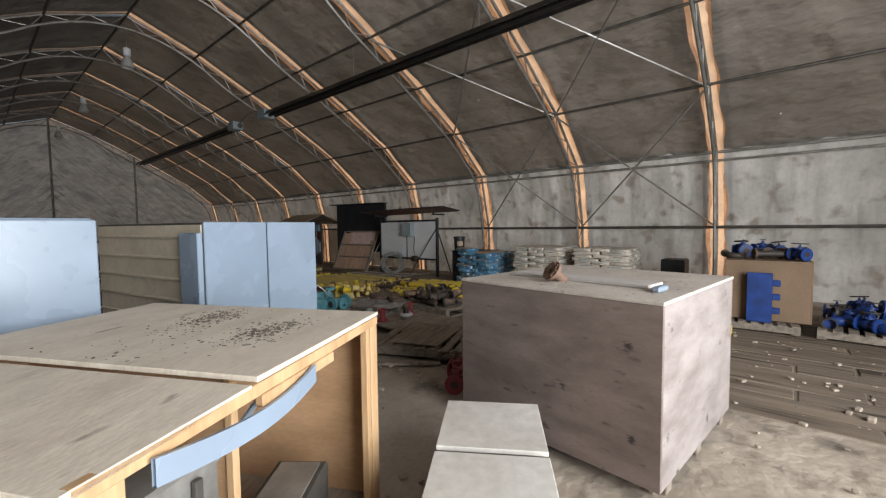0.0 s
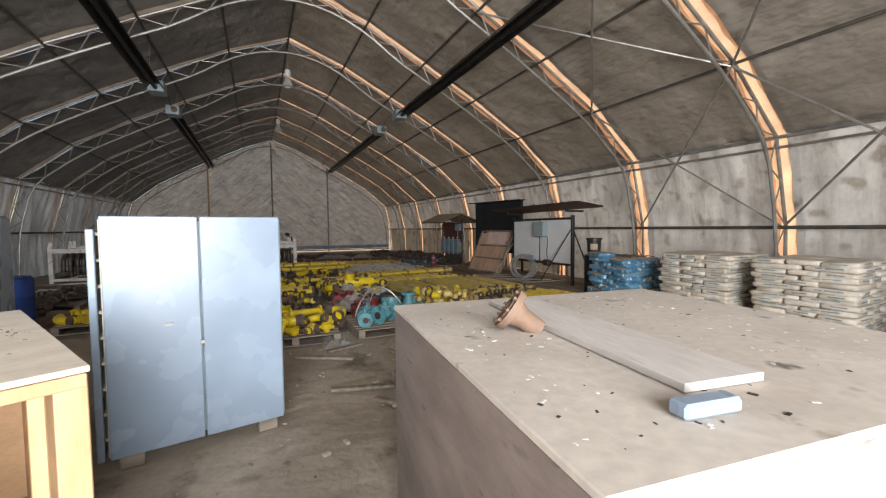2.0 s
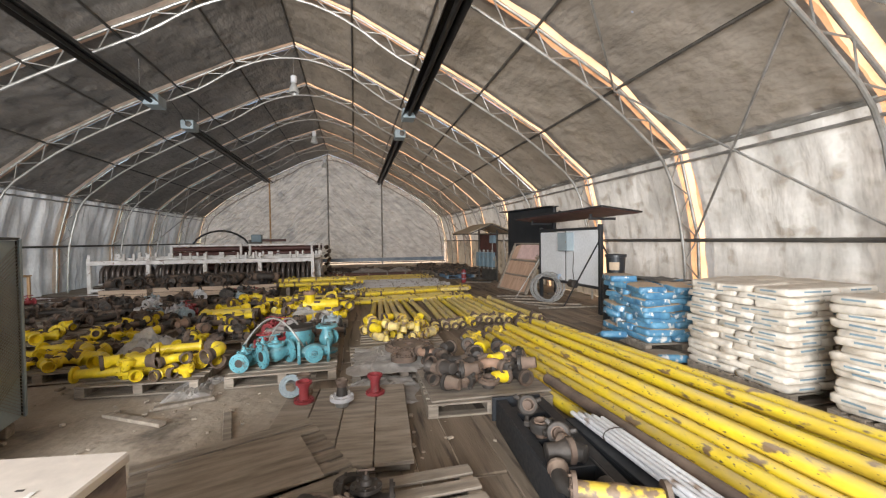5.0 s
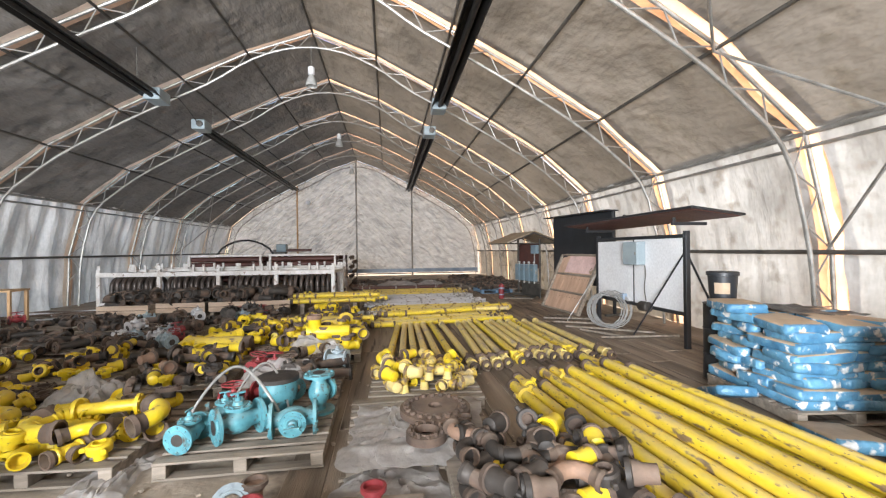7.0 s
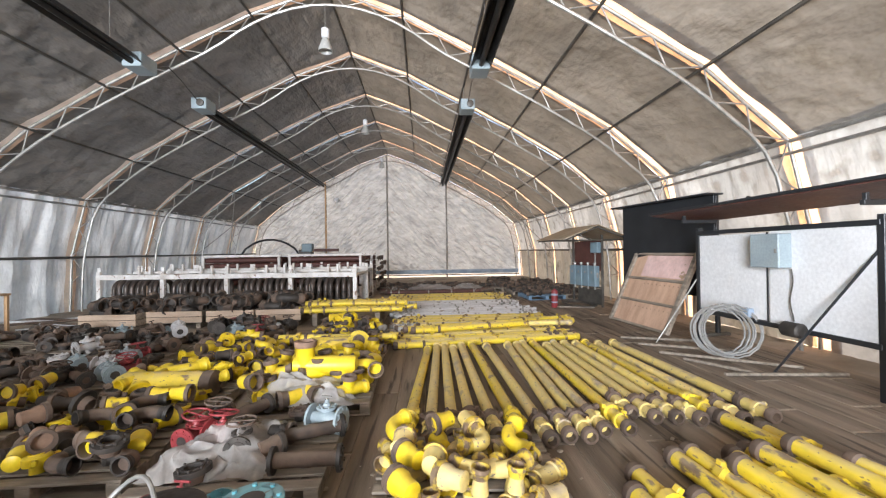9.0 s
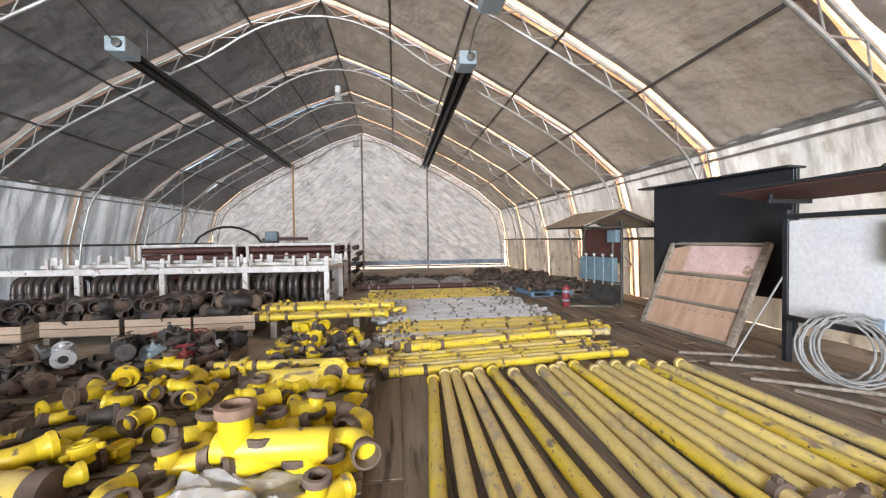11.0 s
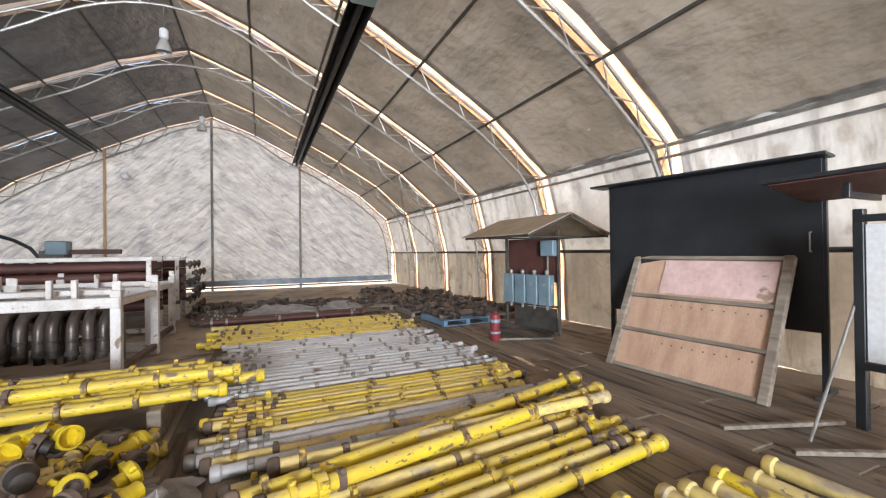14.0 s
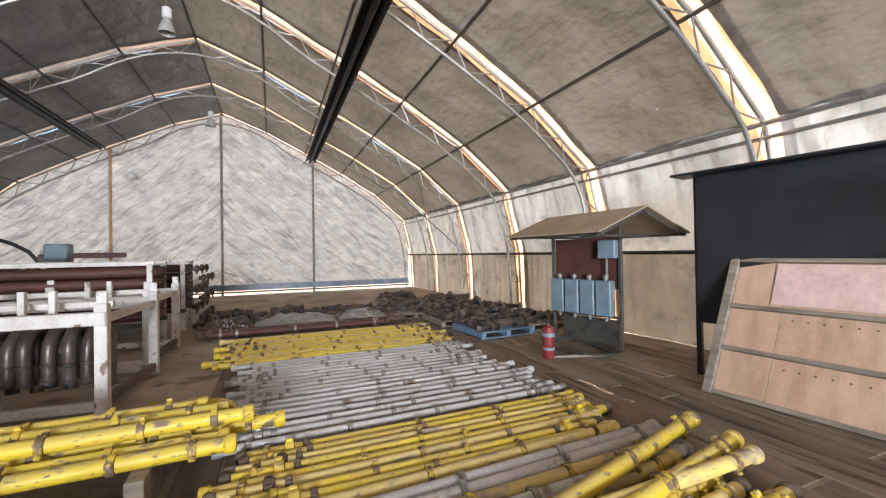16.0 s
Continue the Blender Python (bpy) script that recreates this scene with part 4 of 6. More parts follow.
part("neck", Solid().turned([(0.094, 0.0), (0.092, 0.17), (0.105, 0.19)], 20, Matrix.Translation((-0.22, 0, 0))), YELLOW_FIT, vessel)
part("mouth", Solid().turned([(0.105, 0.19), (0.112, 0.2), (0.112, 0.25), (0.078, 0.255), (0.072, 0.14), (0.0005, 0.14)], 20, Matrix.Translation((-0.22, 0, 0))), RUST_TAN, vessel, "rusty open mouth")
part("foot", Solid().turned([(0.09, 0.0), (0.085, -0.16), (0.12, -0.17), (0.12, -0.25)], 18, Matrix.Translation((-0.22, 0, 0))), YELLOW_FIT, vessel)
part("foot", Solid().turned([(0.09, 0.0), (0.085, -0.16), (0.12, -0.17), (0.12, -0.25)], 18, Matrix.Translation((0.16, 0, 0))), YELLOW_FIT, vessel)
vessel = thing("blanked_vessel", pose(2.44, 8.78, DECK + 0.13, 0, 0, -3), "bright yellow straight pipe vessel lying on a pallet", "pipe spool")
part("body", Solid().turned([(0.05, -0.5), (0.08, -0.46), (0.12, -0.38), (0.12, 0.34), (0.10, 0.40)], 18, None, "x"), YELLOW, vessel)
part("end_cap", Solid().turned([(0.10, 0.38), (0.125, 0.40), (0.125, 0.50), (0.06, 0.52)], 18, None, "x"), RUST, vessel)


# ---- pipes ----
def build_pipe(ob, length, r, mat, collar):
    h = length / 2
    part("tube", Solid().turned([(r, -h), (r * 1.02, -h * 0.3), (r, 0), (r * 1.01, h * 0.4), (r, h)], 14, None, "x"), mat, ob)
    for s in (-1, 1):
        so = Solid().turned([(r * 1.0, 0), (r * 1.28, 0.015), (r * 1.28, 0.06), (r * 1.1, 0.075), (r * 0.72, 0.078), (r * 0.7, 0.0), (0.0005, 0.0)], 14, Matrix.Translation((s * (h - 0.005), 0, 0)) @ pose(0, 0, 0, 0, 90 * s, 0))
        part("end_collar", so, mat if s > 0 else collar, ob)


def clamp(ob, x, r, mat, turn):
    """A two-bolt clamp round a pipe."""
    so = Solid().turned([(r * 1.03, -0.024), (r * 1.30, -0.02), (r * 1.30, 0.02), (r * 1.03, 0.024)], 14, Matrix.Translation((x, 0, 0)), "x", caps=False)
    for side in (-1, 1):
        so.box((x, 0, side * r * 1.48), (0.036, r * 0.75, r * 0.5), 0.005, pose(0, 0, 0, turn, 0, 0))
    part("clamp", so, mat, ob)


def add_coupling(ob, length, r, collar):
    h = length / 2
    for k, x in enumerate((-h + 0.14, -h + 0.42, -0.05 * length, 0.2 * length, h - 0.18)):
        clamp(ob, x, r, RUST if k == 1 and collar != STEEL else collar, 37 * k)


def build_union_pipe(ob, length, r, mat, collar):
    build_pipe(ob, length, r, mat, collar)
    x = -length / 2 + 0.30
    so = Solid().turned([(r * 1.05, -0.035), (r * 1.5, -0.03), (r * 1.55, 0.03), (r * 1.1, 0.04)], 14, Matrix.Translation((x, 0, 0)), "x")
    for k in range(3):
        t = radians(120 * k + 35)
        so.box((x, r * 1.75 * math.cos(t), r * 1.75 * math.sin(t)), (0.05, r * 0.75, r * 0.75), 0.006)
    part("wing_nut", so, collar if mat != YELLOW else mat, ob)


pipe_stock = {}


def pipe(kind, p0, p1, r, mat, label, group, roll=0.0):
    """A pipe from p0 to p1; lengths are rounded so that alike pipes share a mesh."""
    a, b = Vector(p0), Vector(p1)
    length = round((b - a).length * 4) / 4
    m = Matrix.Translation((a + b) / 2) @ (b - a).to_track_quat("X", "Z").to_matrix().to_4x4() @ pose(0, 0, 0, roll, 0, 0)
    key = (kind, length, r, mat.name)
    if key not in pipe_stock:
        ob = thing("union_pipe" if kind else "steel_pipe", m, label, "pipe", group)
        (build_union_pipe if kind else build_pipe)(ob, length, r, mat, STEEL if mat == GREY_PIPE else RUST)
        if group == "union pipes in a row":
            clamp(ob, -length / 2 + 0.12, r, mat, 20)
        elif length < 4:
            add_coupling(ob, length, r, YELLOW_RUST if mat in (YELLOW, DUSTY_YELLOW) else STEEL)
        pipe_stock[key] = ob
        return ob
    return copy_thing(pipe_stock[key], m)


rg = random.Random(4)
# long yellow pipes beside the bags
LONG = "long worn yellow steel pipe lying in a bundle"
lay = [(6.28, 6.46, 6.95, 0), (6.40, 6.60, 7.15, 0), (6.62, 6.80, 6.85, 0), (6.78, 6.96, 7.35, 0), (6.93, 7.12, 7.40, 0), (7.06, 7.27, 7.15, 0), (7.20, 7.42, 7.30, 0),
       (7.34, 7.56, 7.45, 0), (7.48, 7.72, 7.20, 0), (7.60, 7.86, 7.90, 0), (7.74, 8.02, 7.75, 0), (7.86, 8.17, 7.0, 0), (7.0, 7.20, 7.0, 1), (7.28, 7.49, 7.15, 1), (7.55, 7.80, 7.3, 1), (7.72, 8.0, 7.0, 1)]
for xf, xn, yf, up_ in lay:
    dx = (xn - xf) / 2.8
    near = yf - 5.9 - rg.uniform(0, 0.3)
    pipe(1 if rg.random() < 0.4 else 0, (xf, yf, 0.078 + 0.108 * up_), (xf + dx * (yf - near), near, 0.078 + 0.108 * up_), 0.057, YELLOW, LONG, "long yellow pipes", rg.uniform(0, 360))

# dusty pipes laid side by side along the walk
far_x = [5.08, 5.22, 5.34, 5.46, 5.60, 5.77, 5.98, 6.32, 6.45, 6.57, 6.74, 6.90, 7.05, 7.21, 7.38, 7.55, 7.72, 7.98]
near_x = [4.86, 5.05, 5.24, 5.42, 5.60, 5.80, 6.0, 6.17, 6.33, 6.49, 6.70, 6.88, 7.04, 7.22, 7.40, 7.58, 7.76, 8.06]
for k, (xf, xn) in enumerate(zip(far_x, near_x)):
    y1 = 10.80 + rg.uniform(-0.08, 0.12)
    y0 = 7.84 + rg.uniform(-0.08, 0.12) + (0.22 if k > 10 else 0)
    pipe(1, (xn, y0, 0.075), (xf, y1, 0.075), 0.053, DUSTY_YELLOW if k % 5 else YELLOW, "dusty yellow union pipe laid on the floor", "union pipes in a row", rg.uniform(0, 360))


def cross_pipes(y0, y1, count, mats, slant, xl, xr, seed, r=0.045, zs=(0.068,)):
    q = random.Random(seed)
    for k in range(count):
        y = y0 + (y1 - y0) * k / max(1, count - 1)
        a, b = xl + q.uniform(-0.12, 0.15), xr + q.uniform(-0.2, 0.12)
        z = zs[k % len(zs)]
        mat = mats[k % len(mats)]
        word = "grey galvanised" if mat == GREY_PIPE else "worn yellow"
        p0, p1 = (a, y + q.uniform(-0.02, 0.02), z), (b, y + slant + q.uniform(-0.02, 0.02), z)
        if q.random() < 0.45:
            p0, p1 = p1, p0
        pipe(1 if q.random() < 0.6 else 0, p0, p1, r, mat, f"{word} pipe with collars lying across the floor", f"{word} cross pipes", q.uniform(0, 360))


cross_pipes(11.02, 12.05, 8, [YELLOW, DUSTY_YELLOW, YELLOW], 0.34, 4.55, 7.55, 5, 0.05)
pipe(0, (4.75, 11.72, 0.19), (7.85, 12.58, 0.19), 0.052, YELLOW, "worn yellow pipe lying askew over others", "worn yellow cross pipes")
pipe(1, (4.9, 11.62, 0.19), (7.78, 12.22, 0.19), 0.05, YELLOW, "worn yellow pipe lying askew over others", "worn yellow cross pipes")
pipe(0, (5.0, 12.02, 0.19), (7.66, 12.04, 0.19), 0.046, DUSTY_YELLOW, "worn yellow pipe lying askew over others", "worn yellow cross pipes")
cross_pipes(12.35, 12.85, 5, [GREY_PIPE, DUSTY_YELLOW, GREY_PIPE], 0.12, 4.45, 7.6, 6, 0.045)
cross_pipes(12.98, 13.72, 8, [YELLOW, YELLOW, DUSTY_YELLOW], 0.02, 4.6, 7.55, 7, 0.042)
cross_pipes(13.90, 16.45, 18, [GREY_PIPE], 0.05, 4.45, 7.62, 8, 0.036)
cross_pipes(16.65, 18.35, 12, [YELLOW, YELLOW, DUSTY_YELLOW], 0.02, 4.1, 7.7, 9, 0.042)

# raised yellow pipes at the head of the pallets
stand = [(13.92, 2.45, 4.35, 0.34), (14.06, 2.5, 4.2, 0.34), (13.76, 2.4, 4.5, 0.33), (13.62, 2.3, 4.82, 0.33), (13.46, 2.45, 4.45, 0.32), (13.84, 2.5, 4.3, 0.44), (13.55, 2.6, 4.6, 0.43), (13.70, 2.45, 4.4, 0.435), (13.34, 2.5, 4.5, 0.32), (14.18, 2.55, 4.15, 0.33)]
for k, (y, a, b, z) in enumerate(stand):
    pipe(k % 2, (a, y, z), (b, y + 0.06, z), 0.05, YELLOW, "yellow union pipe resting on timber", "raised yellow pipes", 40 * k)
for x in (2.75, 4.05):
    tagged(part("timber_bearer", Solid().box((0, 0, 0.13), (0.1, 1.1, 0.26), 0.006), PALLET, m=pose(x, 13.76, 0.01)), "grey timber bearer under yellow pipes", "timber")
fitting("big_elbow", "yellow", pose(4.30, 14.0, 0.34, 0, 0, 0))
heap(2.95, 12.55, 4.15, 13.25, 0.02, [("big_tee", "yellow"), ("elbow", "cream"), ("tee", "cream"), ("union", "rust")], 22, 71, 2)
pipe(1, (2.85, 10.98, DECK + 0.10), (4.48, 10.92, DECK + 0.10), 0.05, YELLOW, "yellow union pipe across a pallet", "raised yellow pipes")

# ---- start of the walk: crates and cabinets ----
crate = thing("plywood_crate", pose(3.32, 1.185, 0.0, 0, 0, -6.5), "weathered grey plywood crate with a pale dusty top and shade-toned sides", "crate")
W, D = 1.56, 1.54
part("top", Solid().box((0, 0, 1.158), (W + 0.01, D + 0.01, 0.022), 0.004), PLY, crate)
# Side colours carry the shade, and the front's dimming.
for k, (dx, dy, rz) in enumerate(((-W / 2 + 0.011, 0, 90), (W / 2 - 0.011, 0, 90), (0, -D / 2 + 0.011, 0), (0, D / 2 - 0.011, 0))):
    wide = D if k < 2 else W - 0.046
    part("side_panel", Solid().box((0, 0, 0.61), (wide, 0.022, 1.072), 0.003), PLY_SHADED if k != 2 else PLY_DIMMED, crate, m=pose(dx, dy, 0, 0, 0, rz))
for x in (-0.6, 0, 0.6):
    part("skid", Solid().box((x, 0, 0.036), (0.09, D - 0.02, 0.07), 0.005), PALLET, crate)
board = thing("loose_board", pose(3.10, 1.24, 1.171, 0, 0, -8), "pale grey board lying on a crate", "board")
part("board", Solid().box((0, 0, 0.012), (0.25, 1.14, 0.022), 0.002), PALE_BOARD, board)
part("foam_block", Solid().box((-0.17, -0.66, 0.018), (0.15, 0.05, 0.034), 0.008), WHITE_ENAMEL, board, "white foam block")
flange = thing("rusty_flange", Matrix.Translation((2.865, 1.354, 1.251)) @ Vector((-0.60, 0.35, 0.50)).to_track_quat("Z", "Y").to_matrix().to_4x4(), "rusty orange weld-neck flange lying on a crate", "flange")
part("disc", ring_flange(Solid(), 0.082, 0.026, (0, 0, 0), "z", 8), RUST_TAN, flange)
part("neck", Solid().turned([(0.055, -0.015), (0.04, -0.05), (0.036, -0.13), (0.028, -0.13), (0.028, -0.02)], 16), RUST_TAN, flange)

so, sp = Solid(), Solid()
q = random.Random(5)
for k in range(260):
    x, y, s = q.uniform(-0.75, 0.75), q.uniform(-0.70, 0.70), abs(q.gauss(0, 0.004)) + 0.0022
    (so if k % 3 else sp).box((x, y, 1.170 + s * 0.08), (s * q.uniform(1, 2.6), s, s * 0.16), 0, pose(x, y, 0, 0, 0, q.uniform(0, 180)) @ pose(-x, -y, 0))
tagged(part("paint_chips", so, CHIP, m=pose(3.32, 1.185, 0, 0, 0, -6.5)), "pale paint flakes scattered on a crate", "debris", kind="stuff")
tagged(part("wood_crumbs", sp, DARK_IRON, m=pose(3.32, 1.185, 0, 0, 0, -6.5)), "dark crumbs scattered on a crate", "debris", kind="stuff")

bench = thing("low_bench", pose(1.63, 1.09, 0, 0, 0, 33), "low bench box topped with two pale boards", "bench")
part("body", Solid().box((0, 0, 0.21), (1.28, 0.54, 0.42), 0.006), PLY_SHADED, bench)
for x in (0.37, -0.28):
    part("top_board", Solid().box((x + (0 if x > 0 else -0.04), 0, 0.435), (0.56 if x > 0 else 0.72, 0.58, 0.026), 0.003), CREAM_BOARD, bench)

hutch = thing("open_plywood_box", pose(0.44, 2.10, 0, 0, 0, 27.3), "open-fronted plywood box of pine framing with debris on top", "box")
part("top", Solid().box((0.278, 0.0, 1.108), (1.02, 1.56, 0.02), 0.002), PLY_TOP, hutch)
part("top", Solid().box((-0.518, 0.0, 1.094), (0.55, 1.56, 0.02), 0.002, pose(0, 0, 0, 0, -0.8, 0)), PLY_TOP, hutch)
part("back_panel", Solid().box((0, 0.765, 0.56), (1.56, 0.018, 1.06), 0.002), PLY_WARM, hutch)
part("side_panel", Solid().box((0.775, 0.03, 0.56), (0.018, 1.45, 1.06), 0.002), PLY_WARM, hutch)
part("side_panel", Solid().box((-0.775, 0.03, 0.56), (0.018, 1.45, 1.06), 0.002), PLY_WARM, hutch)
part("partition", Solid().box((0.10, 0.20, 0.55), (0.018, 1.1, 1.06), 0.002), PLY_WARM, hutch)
for x in (0.74, -0.725, 0.66, 0.10):
    part("post", Solid().box((x, -0.755 if x != 0.10 else -0.38, 0.545), ({0.74: 0.085, -0.725: 0.12}.get(x, 0.04), 0.04, 1.09), 0.004), LUMBER, hutch)
part("top_rail", Solid().box((0, -0.765, 1.072), (1.56, 0.03, 0.044), 0.003), LUMBER, hutch)
part("rail", Solid().box((0.03, -0.765, 1.026), (0.48, 0.034, 0.044), 0.004), LUMBER, hutch)
part("floor_board", Solid().box((0, 0, 0.03), (1.54, 1.5, 0.05), 0.003), PALLET, hutch)
HM = pose(0.44, 2.10, 0, 0, 0, 27.3)
edging = [(-0.62 + 0.70 * t, -0.805, 1.035 - 0.075 * math.sin(math.pi * 0.62 * t) + 0.055 * t ** 3) for t in [k / 12 for k in range(13)]]
so = Solid()
for a, b in zip(edging, edging[1:]):
    so.add([(*a[:2], a[2] - 0.035), (*b[:2], b[2] - 0.035), (*b[:2], b[2] + 0.035), (*a[:2], a[2] + 0.035), (a[0], a[1] + 0.012, a[2] - 0.035), (b[0], b[1] + 0.012, b[2] - 0.035), (b[0], b[1] + 0.012, b[2] + 0.035), (a[0], a[1] + 0.012, a[2] + 0.035)],
           [(0, 1, 2, 3), (5, 4, 7, 6), (3, 2, 6, 7), (1, 0, 4, 5)])
part("edge_strip", so, WHITE_ENAMEL, hutch, "bowed white plastic edging strip")
part("stay_rod", Solid().rod((-0.16, -0.40, 0.60), (-0.05, -0.66, 0.98), 0.012, n=8), WHITE_ENAMEL, hutch, "white enamelled stay rod")
unit = thing("galvanised_unit", HM @ pose(-0.42, -0.40, 0.056), "galvanised sheet-metal unit stored inside the box", "appliance")
part("casing", Solid().box((0, 0, 0.40), (0.42, 0.40, 0.78), 0.012), STEEL, unit)
part("side_plate", Solid().box((-0.235, -0.1, 0.42), (0.03, 0.34, 0.82), 0.004), WHITE_ENAMEL, unit)
part("frame_edge", Solid().box((0.10, -0.215, 0.40), (0.03, 0.02, 0.70), 0.003).box((-0.10, -0.215, 0.40), (0.03, 0.02, 0.70), 0.003), DARK_STEEL, unit)
box2 = thing("perforated_box", HM @ pose(0.30, -0.52, 0.056, 0, 0, 12), "dark grey perforated metal box", "box")
part("shell", Solid().box((0, 0, 0.17), (0.34, 0.26, 0.34), 0.01), DARK_STEEL, box2)
part("grille", Solid().box((0, 0, 0.346), (0.28, 0.20, 0.008), 0.002), STEEL, box2)
so = Solid()
q = random.Random(21)
for cx, cy, wide, count in ((0.50, 0.06, 0.075, 420), (0.36, 0.0, 0.10, 160), (0.24, -0.42, 0.08, 380), (0.40, -0.46, 0.06, 160), (0.0, -0.1, 0.35, 130)):
    for k in range(count):
        x, y = q.gauss(cx, wide * 1.2), q.gauss(cy, wide * 0.8)
        if abs(y) < 0.72 and -0.2 < x < 0.74:
            s = min(abs(q.gauss(0, 0.0035)) + 0.0015, 0.011)
            so.box((x, y, 1.117 + s * 0.25), (s * q.uniform(1, 2.6), s, s * 0.6), s * 0.15, pose(x, y, 0, 0, 0, q.uniform(0, 180)) @ pose(-x, -y, 0))
tagged(part("debris", so, MUD, m=HM), "dark crumbs of dried mud on plywood", "debris", kind="stuff")

cab = thing("white_cabinet", pose(1.645, 3.34, 0, 0, 0, 10.8), "tall white enamelled double-door cabinet with a mesh side", "cabinet")
for s in (-1, 1):
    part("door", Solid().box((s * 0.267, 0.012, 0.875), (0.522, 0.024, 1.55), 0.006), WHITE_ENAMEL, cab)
part("dent_plate", Solid().box((-0.19, -0.004, 0.93), (0.05, 0.008, 0.02), 0.003), STEEL, cab)
part("lock", Solid().box((0.0, -0.006, 0.78), (0.03, 0.012, 0.03), 0.003), STEEL, cab)
part("top", Solid().box((0, 0.86, 1.635), (1.06, 1.66, 0.02), 0.004), DARK_STEEL, cab)
part("back", Solid().box((0, 1.70, 0.87), (1.06, 0.02, 1.5), 0.004), DARK_STEEL, cab)
part("inner_panel", Solid().box((0, 0.86, 0.87), (1.02, 1.6, 1.5), 0.004), GREYBOX, cab)
so = Solid().box((-0.53, 0.86, 0.87), (0.012, 1.66, 1.52), 0.002)
part("ribbed_panel", so, CREAM_PANEL, cab, "beige ribbed side panel")
for k in range(9):
    part("rib", Solid().box((-0.545, 0.86, 0.22 + 0.165 * k), (0.024, 1.62, 0.022), 0.004), CREAM_PANEL, cab)
part("spacer", Solid().box((-0.572, 0.10, 0.84), (0.04, 0.24, 1.46), 0.006), WHITE_ENAMEL, cab)
so = Solid()
for a0, a1 in ((0.06, 0.90), (0.94, 1.66)):
    for i in range(52):
        for d in (-1, 1):
            z0 = 0.12 + i * 0.029
            so.rod((0.527, a0, z0 if d > 0 else z0 + 0.4), (0.527, a1, z0 + 0.4 if d > 0 else z0), 0.003, n=4, caps=False) if z0 + 0.4 < 1.62 else None
part("mesh_panel", so, STEEL, cab, "expanded steel mesh side")
for y in (0.04, 0.92, 1.68):
    part("mesh_post", Solid().box((0.528, y, 0.875), (0.02, 0.035, 1.52), 0.003), GREYBOX, cab)
for x in (-0.42, 0.42):
    for y in (0.1, 1.55):
        part("block", Solid().box((x, y, 0.05), (0.14, 0.12, 0.10), 0.01), PALLET, cab)

fridge = thing("white_freezer", pose(-0.10, 3.60, 0.0, 0, 0, 10), "tall plain white enamelled cabinet", "cabinet")
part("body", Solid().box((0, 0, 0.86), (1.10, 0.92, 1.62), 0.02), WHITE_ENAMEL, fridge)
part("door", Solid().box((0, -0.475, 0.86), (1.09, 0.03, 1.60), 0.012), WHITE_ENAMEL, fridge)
part("plinth", Solid().box((0, 0, 0.025), (1.0, 0.8, 0.05), 0.004), DARK_IRON, fridge)


# ---- bag stacks ----
def bag_mesh(sx, sy, sz, seed, mat, top=None):
    so = Solid()
    nu, nv = 20, 10

    def sp(c, e):
        return math.copysign(abs(c) ** e, c)
    vs, fs = [], []
    for j in range(nv + 1):
        ph = -math.pi / 2 + math.pi * j / nv
        for i in range(nu):
            th = 2 * math.pi * i / nu
            cx, cy, cz = sp(math.cos(ph), 0.24) * sp(math.cos(th), 0.2), sp(math.cos(ph), 0.24) * sp(math.sin(th), 0.2), sp(math.sin(ph), 0.38)
            wr = 1 + 0.05 * noise.noise((cx * 6 + seed, cy * 6, cz * 3)) + 0.05 * noise.noise((cx * 2.3 + seed, cy * 2.3, cz * 2 + seed))
            vs.append((cx * sx / 2 * wr, cy * sy / 2 * wr, cz * sz / 2 * (1 + 0.12 * noise.noise((cx * 1.6, cy * 1.6 + seed, seed)))))
    for j in range(nv):
        for i in range(nu):
            k = (i + 1) % nu
            fs.append((j * nu + i, j * nu + k, (j + 1) * nu + k, (j + 1) * nu + i))
    so.add(vs, fs)
    me = mesh_of(so, mat, 70)
    if top:
        me.materials.append(top)
        for p in me.polygons:
            if abs(p.normal.z) > 0.6 and p.center.z > 0 and abs(p.center.x) < sx * 0.42:
                p.material_index = 1
    return me


def bag_stack(name, x0, y0, x1, y1, layers, h, meshes, label, category, group, seed, rz=0, prints=True):
    q = random.Random(seed)
    cx, cy = (x0 + x1) / 2, (y0 + y1) / 2
    base = copy_thing(pallet_one, pose(cx, cy, 0.01, 0, 0, rz))
    wx, wy = x1 - x0, y1 - y0
    for k in range(layers):
        cells = []
        if k % 2:
            cells = [(-wx / 4, (j - 1) * wy / 3, 0) for j in range(3)] + [(wx / 4, (j - 1) * wy / 3, 180) for j in range(3)]
        else:
            cells = [((j - 1) * wx / 3, -wy / 4, 90) for j in range(3)] + [((j - 1) * wx / 3, wy / 4, 270) for j in range(3)]
        for px, py, r in cells:
            z = DECK + 0.005 + h * (k + 0.5)
            m = pose(cx, cy, 0, 0, 0, rz) @ pose(px + q.uniform(-0.03, 0.03) * (1 if prints else 2.2), py + q.uniform(-0.03, 0.03) * (1 if prints else 2.2), z, q.uniform(-2, 2) * (1 if prints else 2.5), q.uniform(-2, 2) * (1 if prints else 2.5), r + q.uniform(-5, 5) * (1 if prints else 2.4))
            ob = new(name, q.choice(meshes))
            ob.matrix_basis = m
            tagged(ob, label, category, group)
            if prints and q.random() < 0.8:
                for mesh in PRINT_MESHES:
                    pr = new("print", mesh)
                    pr.parent = ob


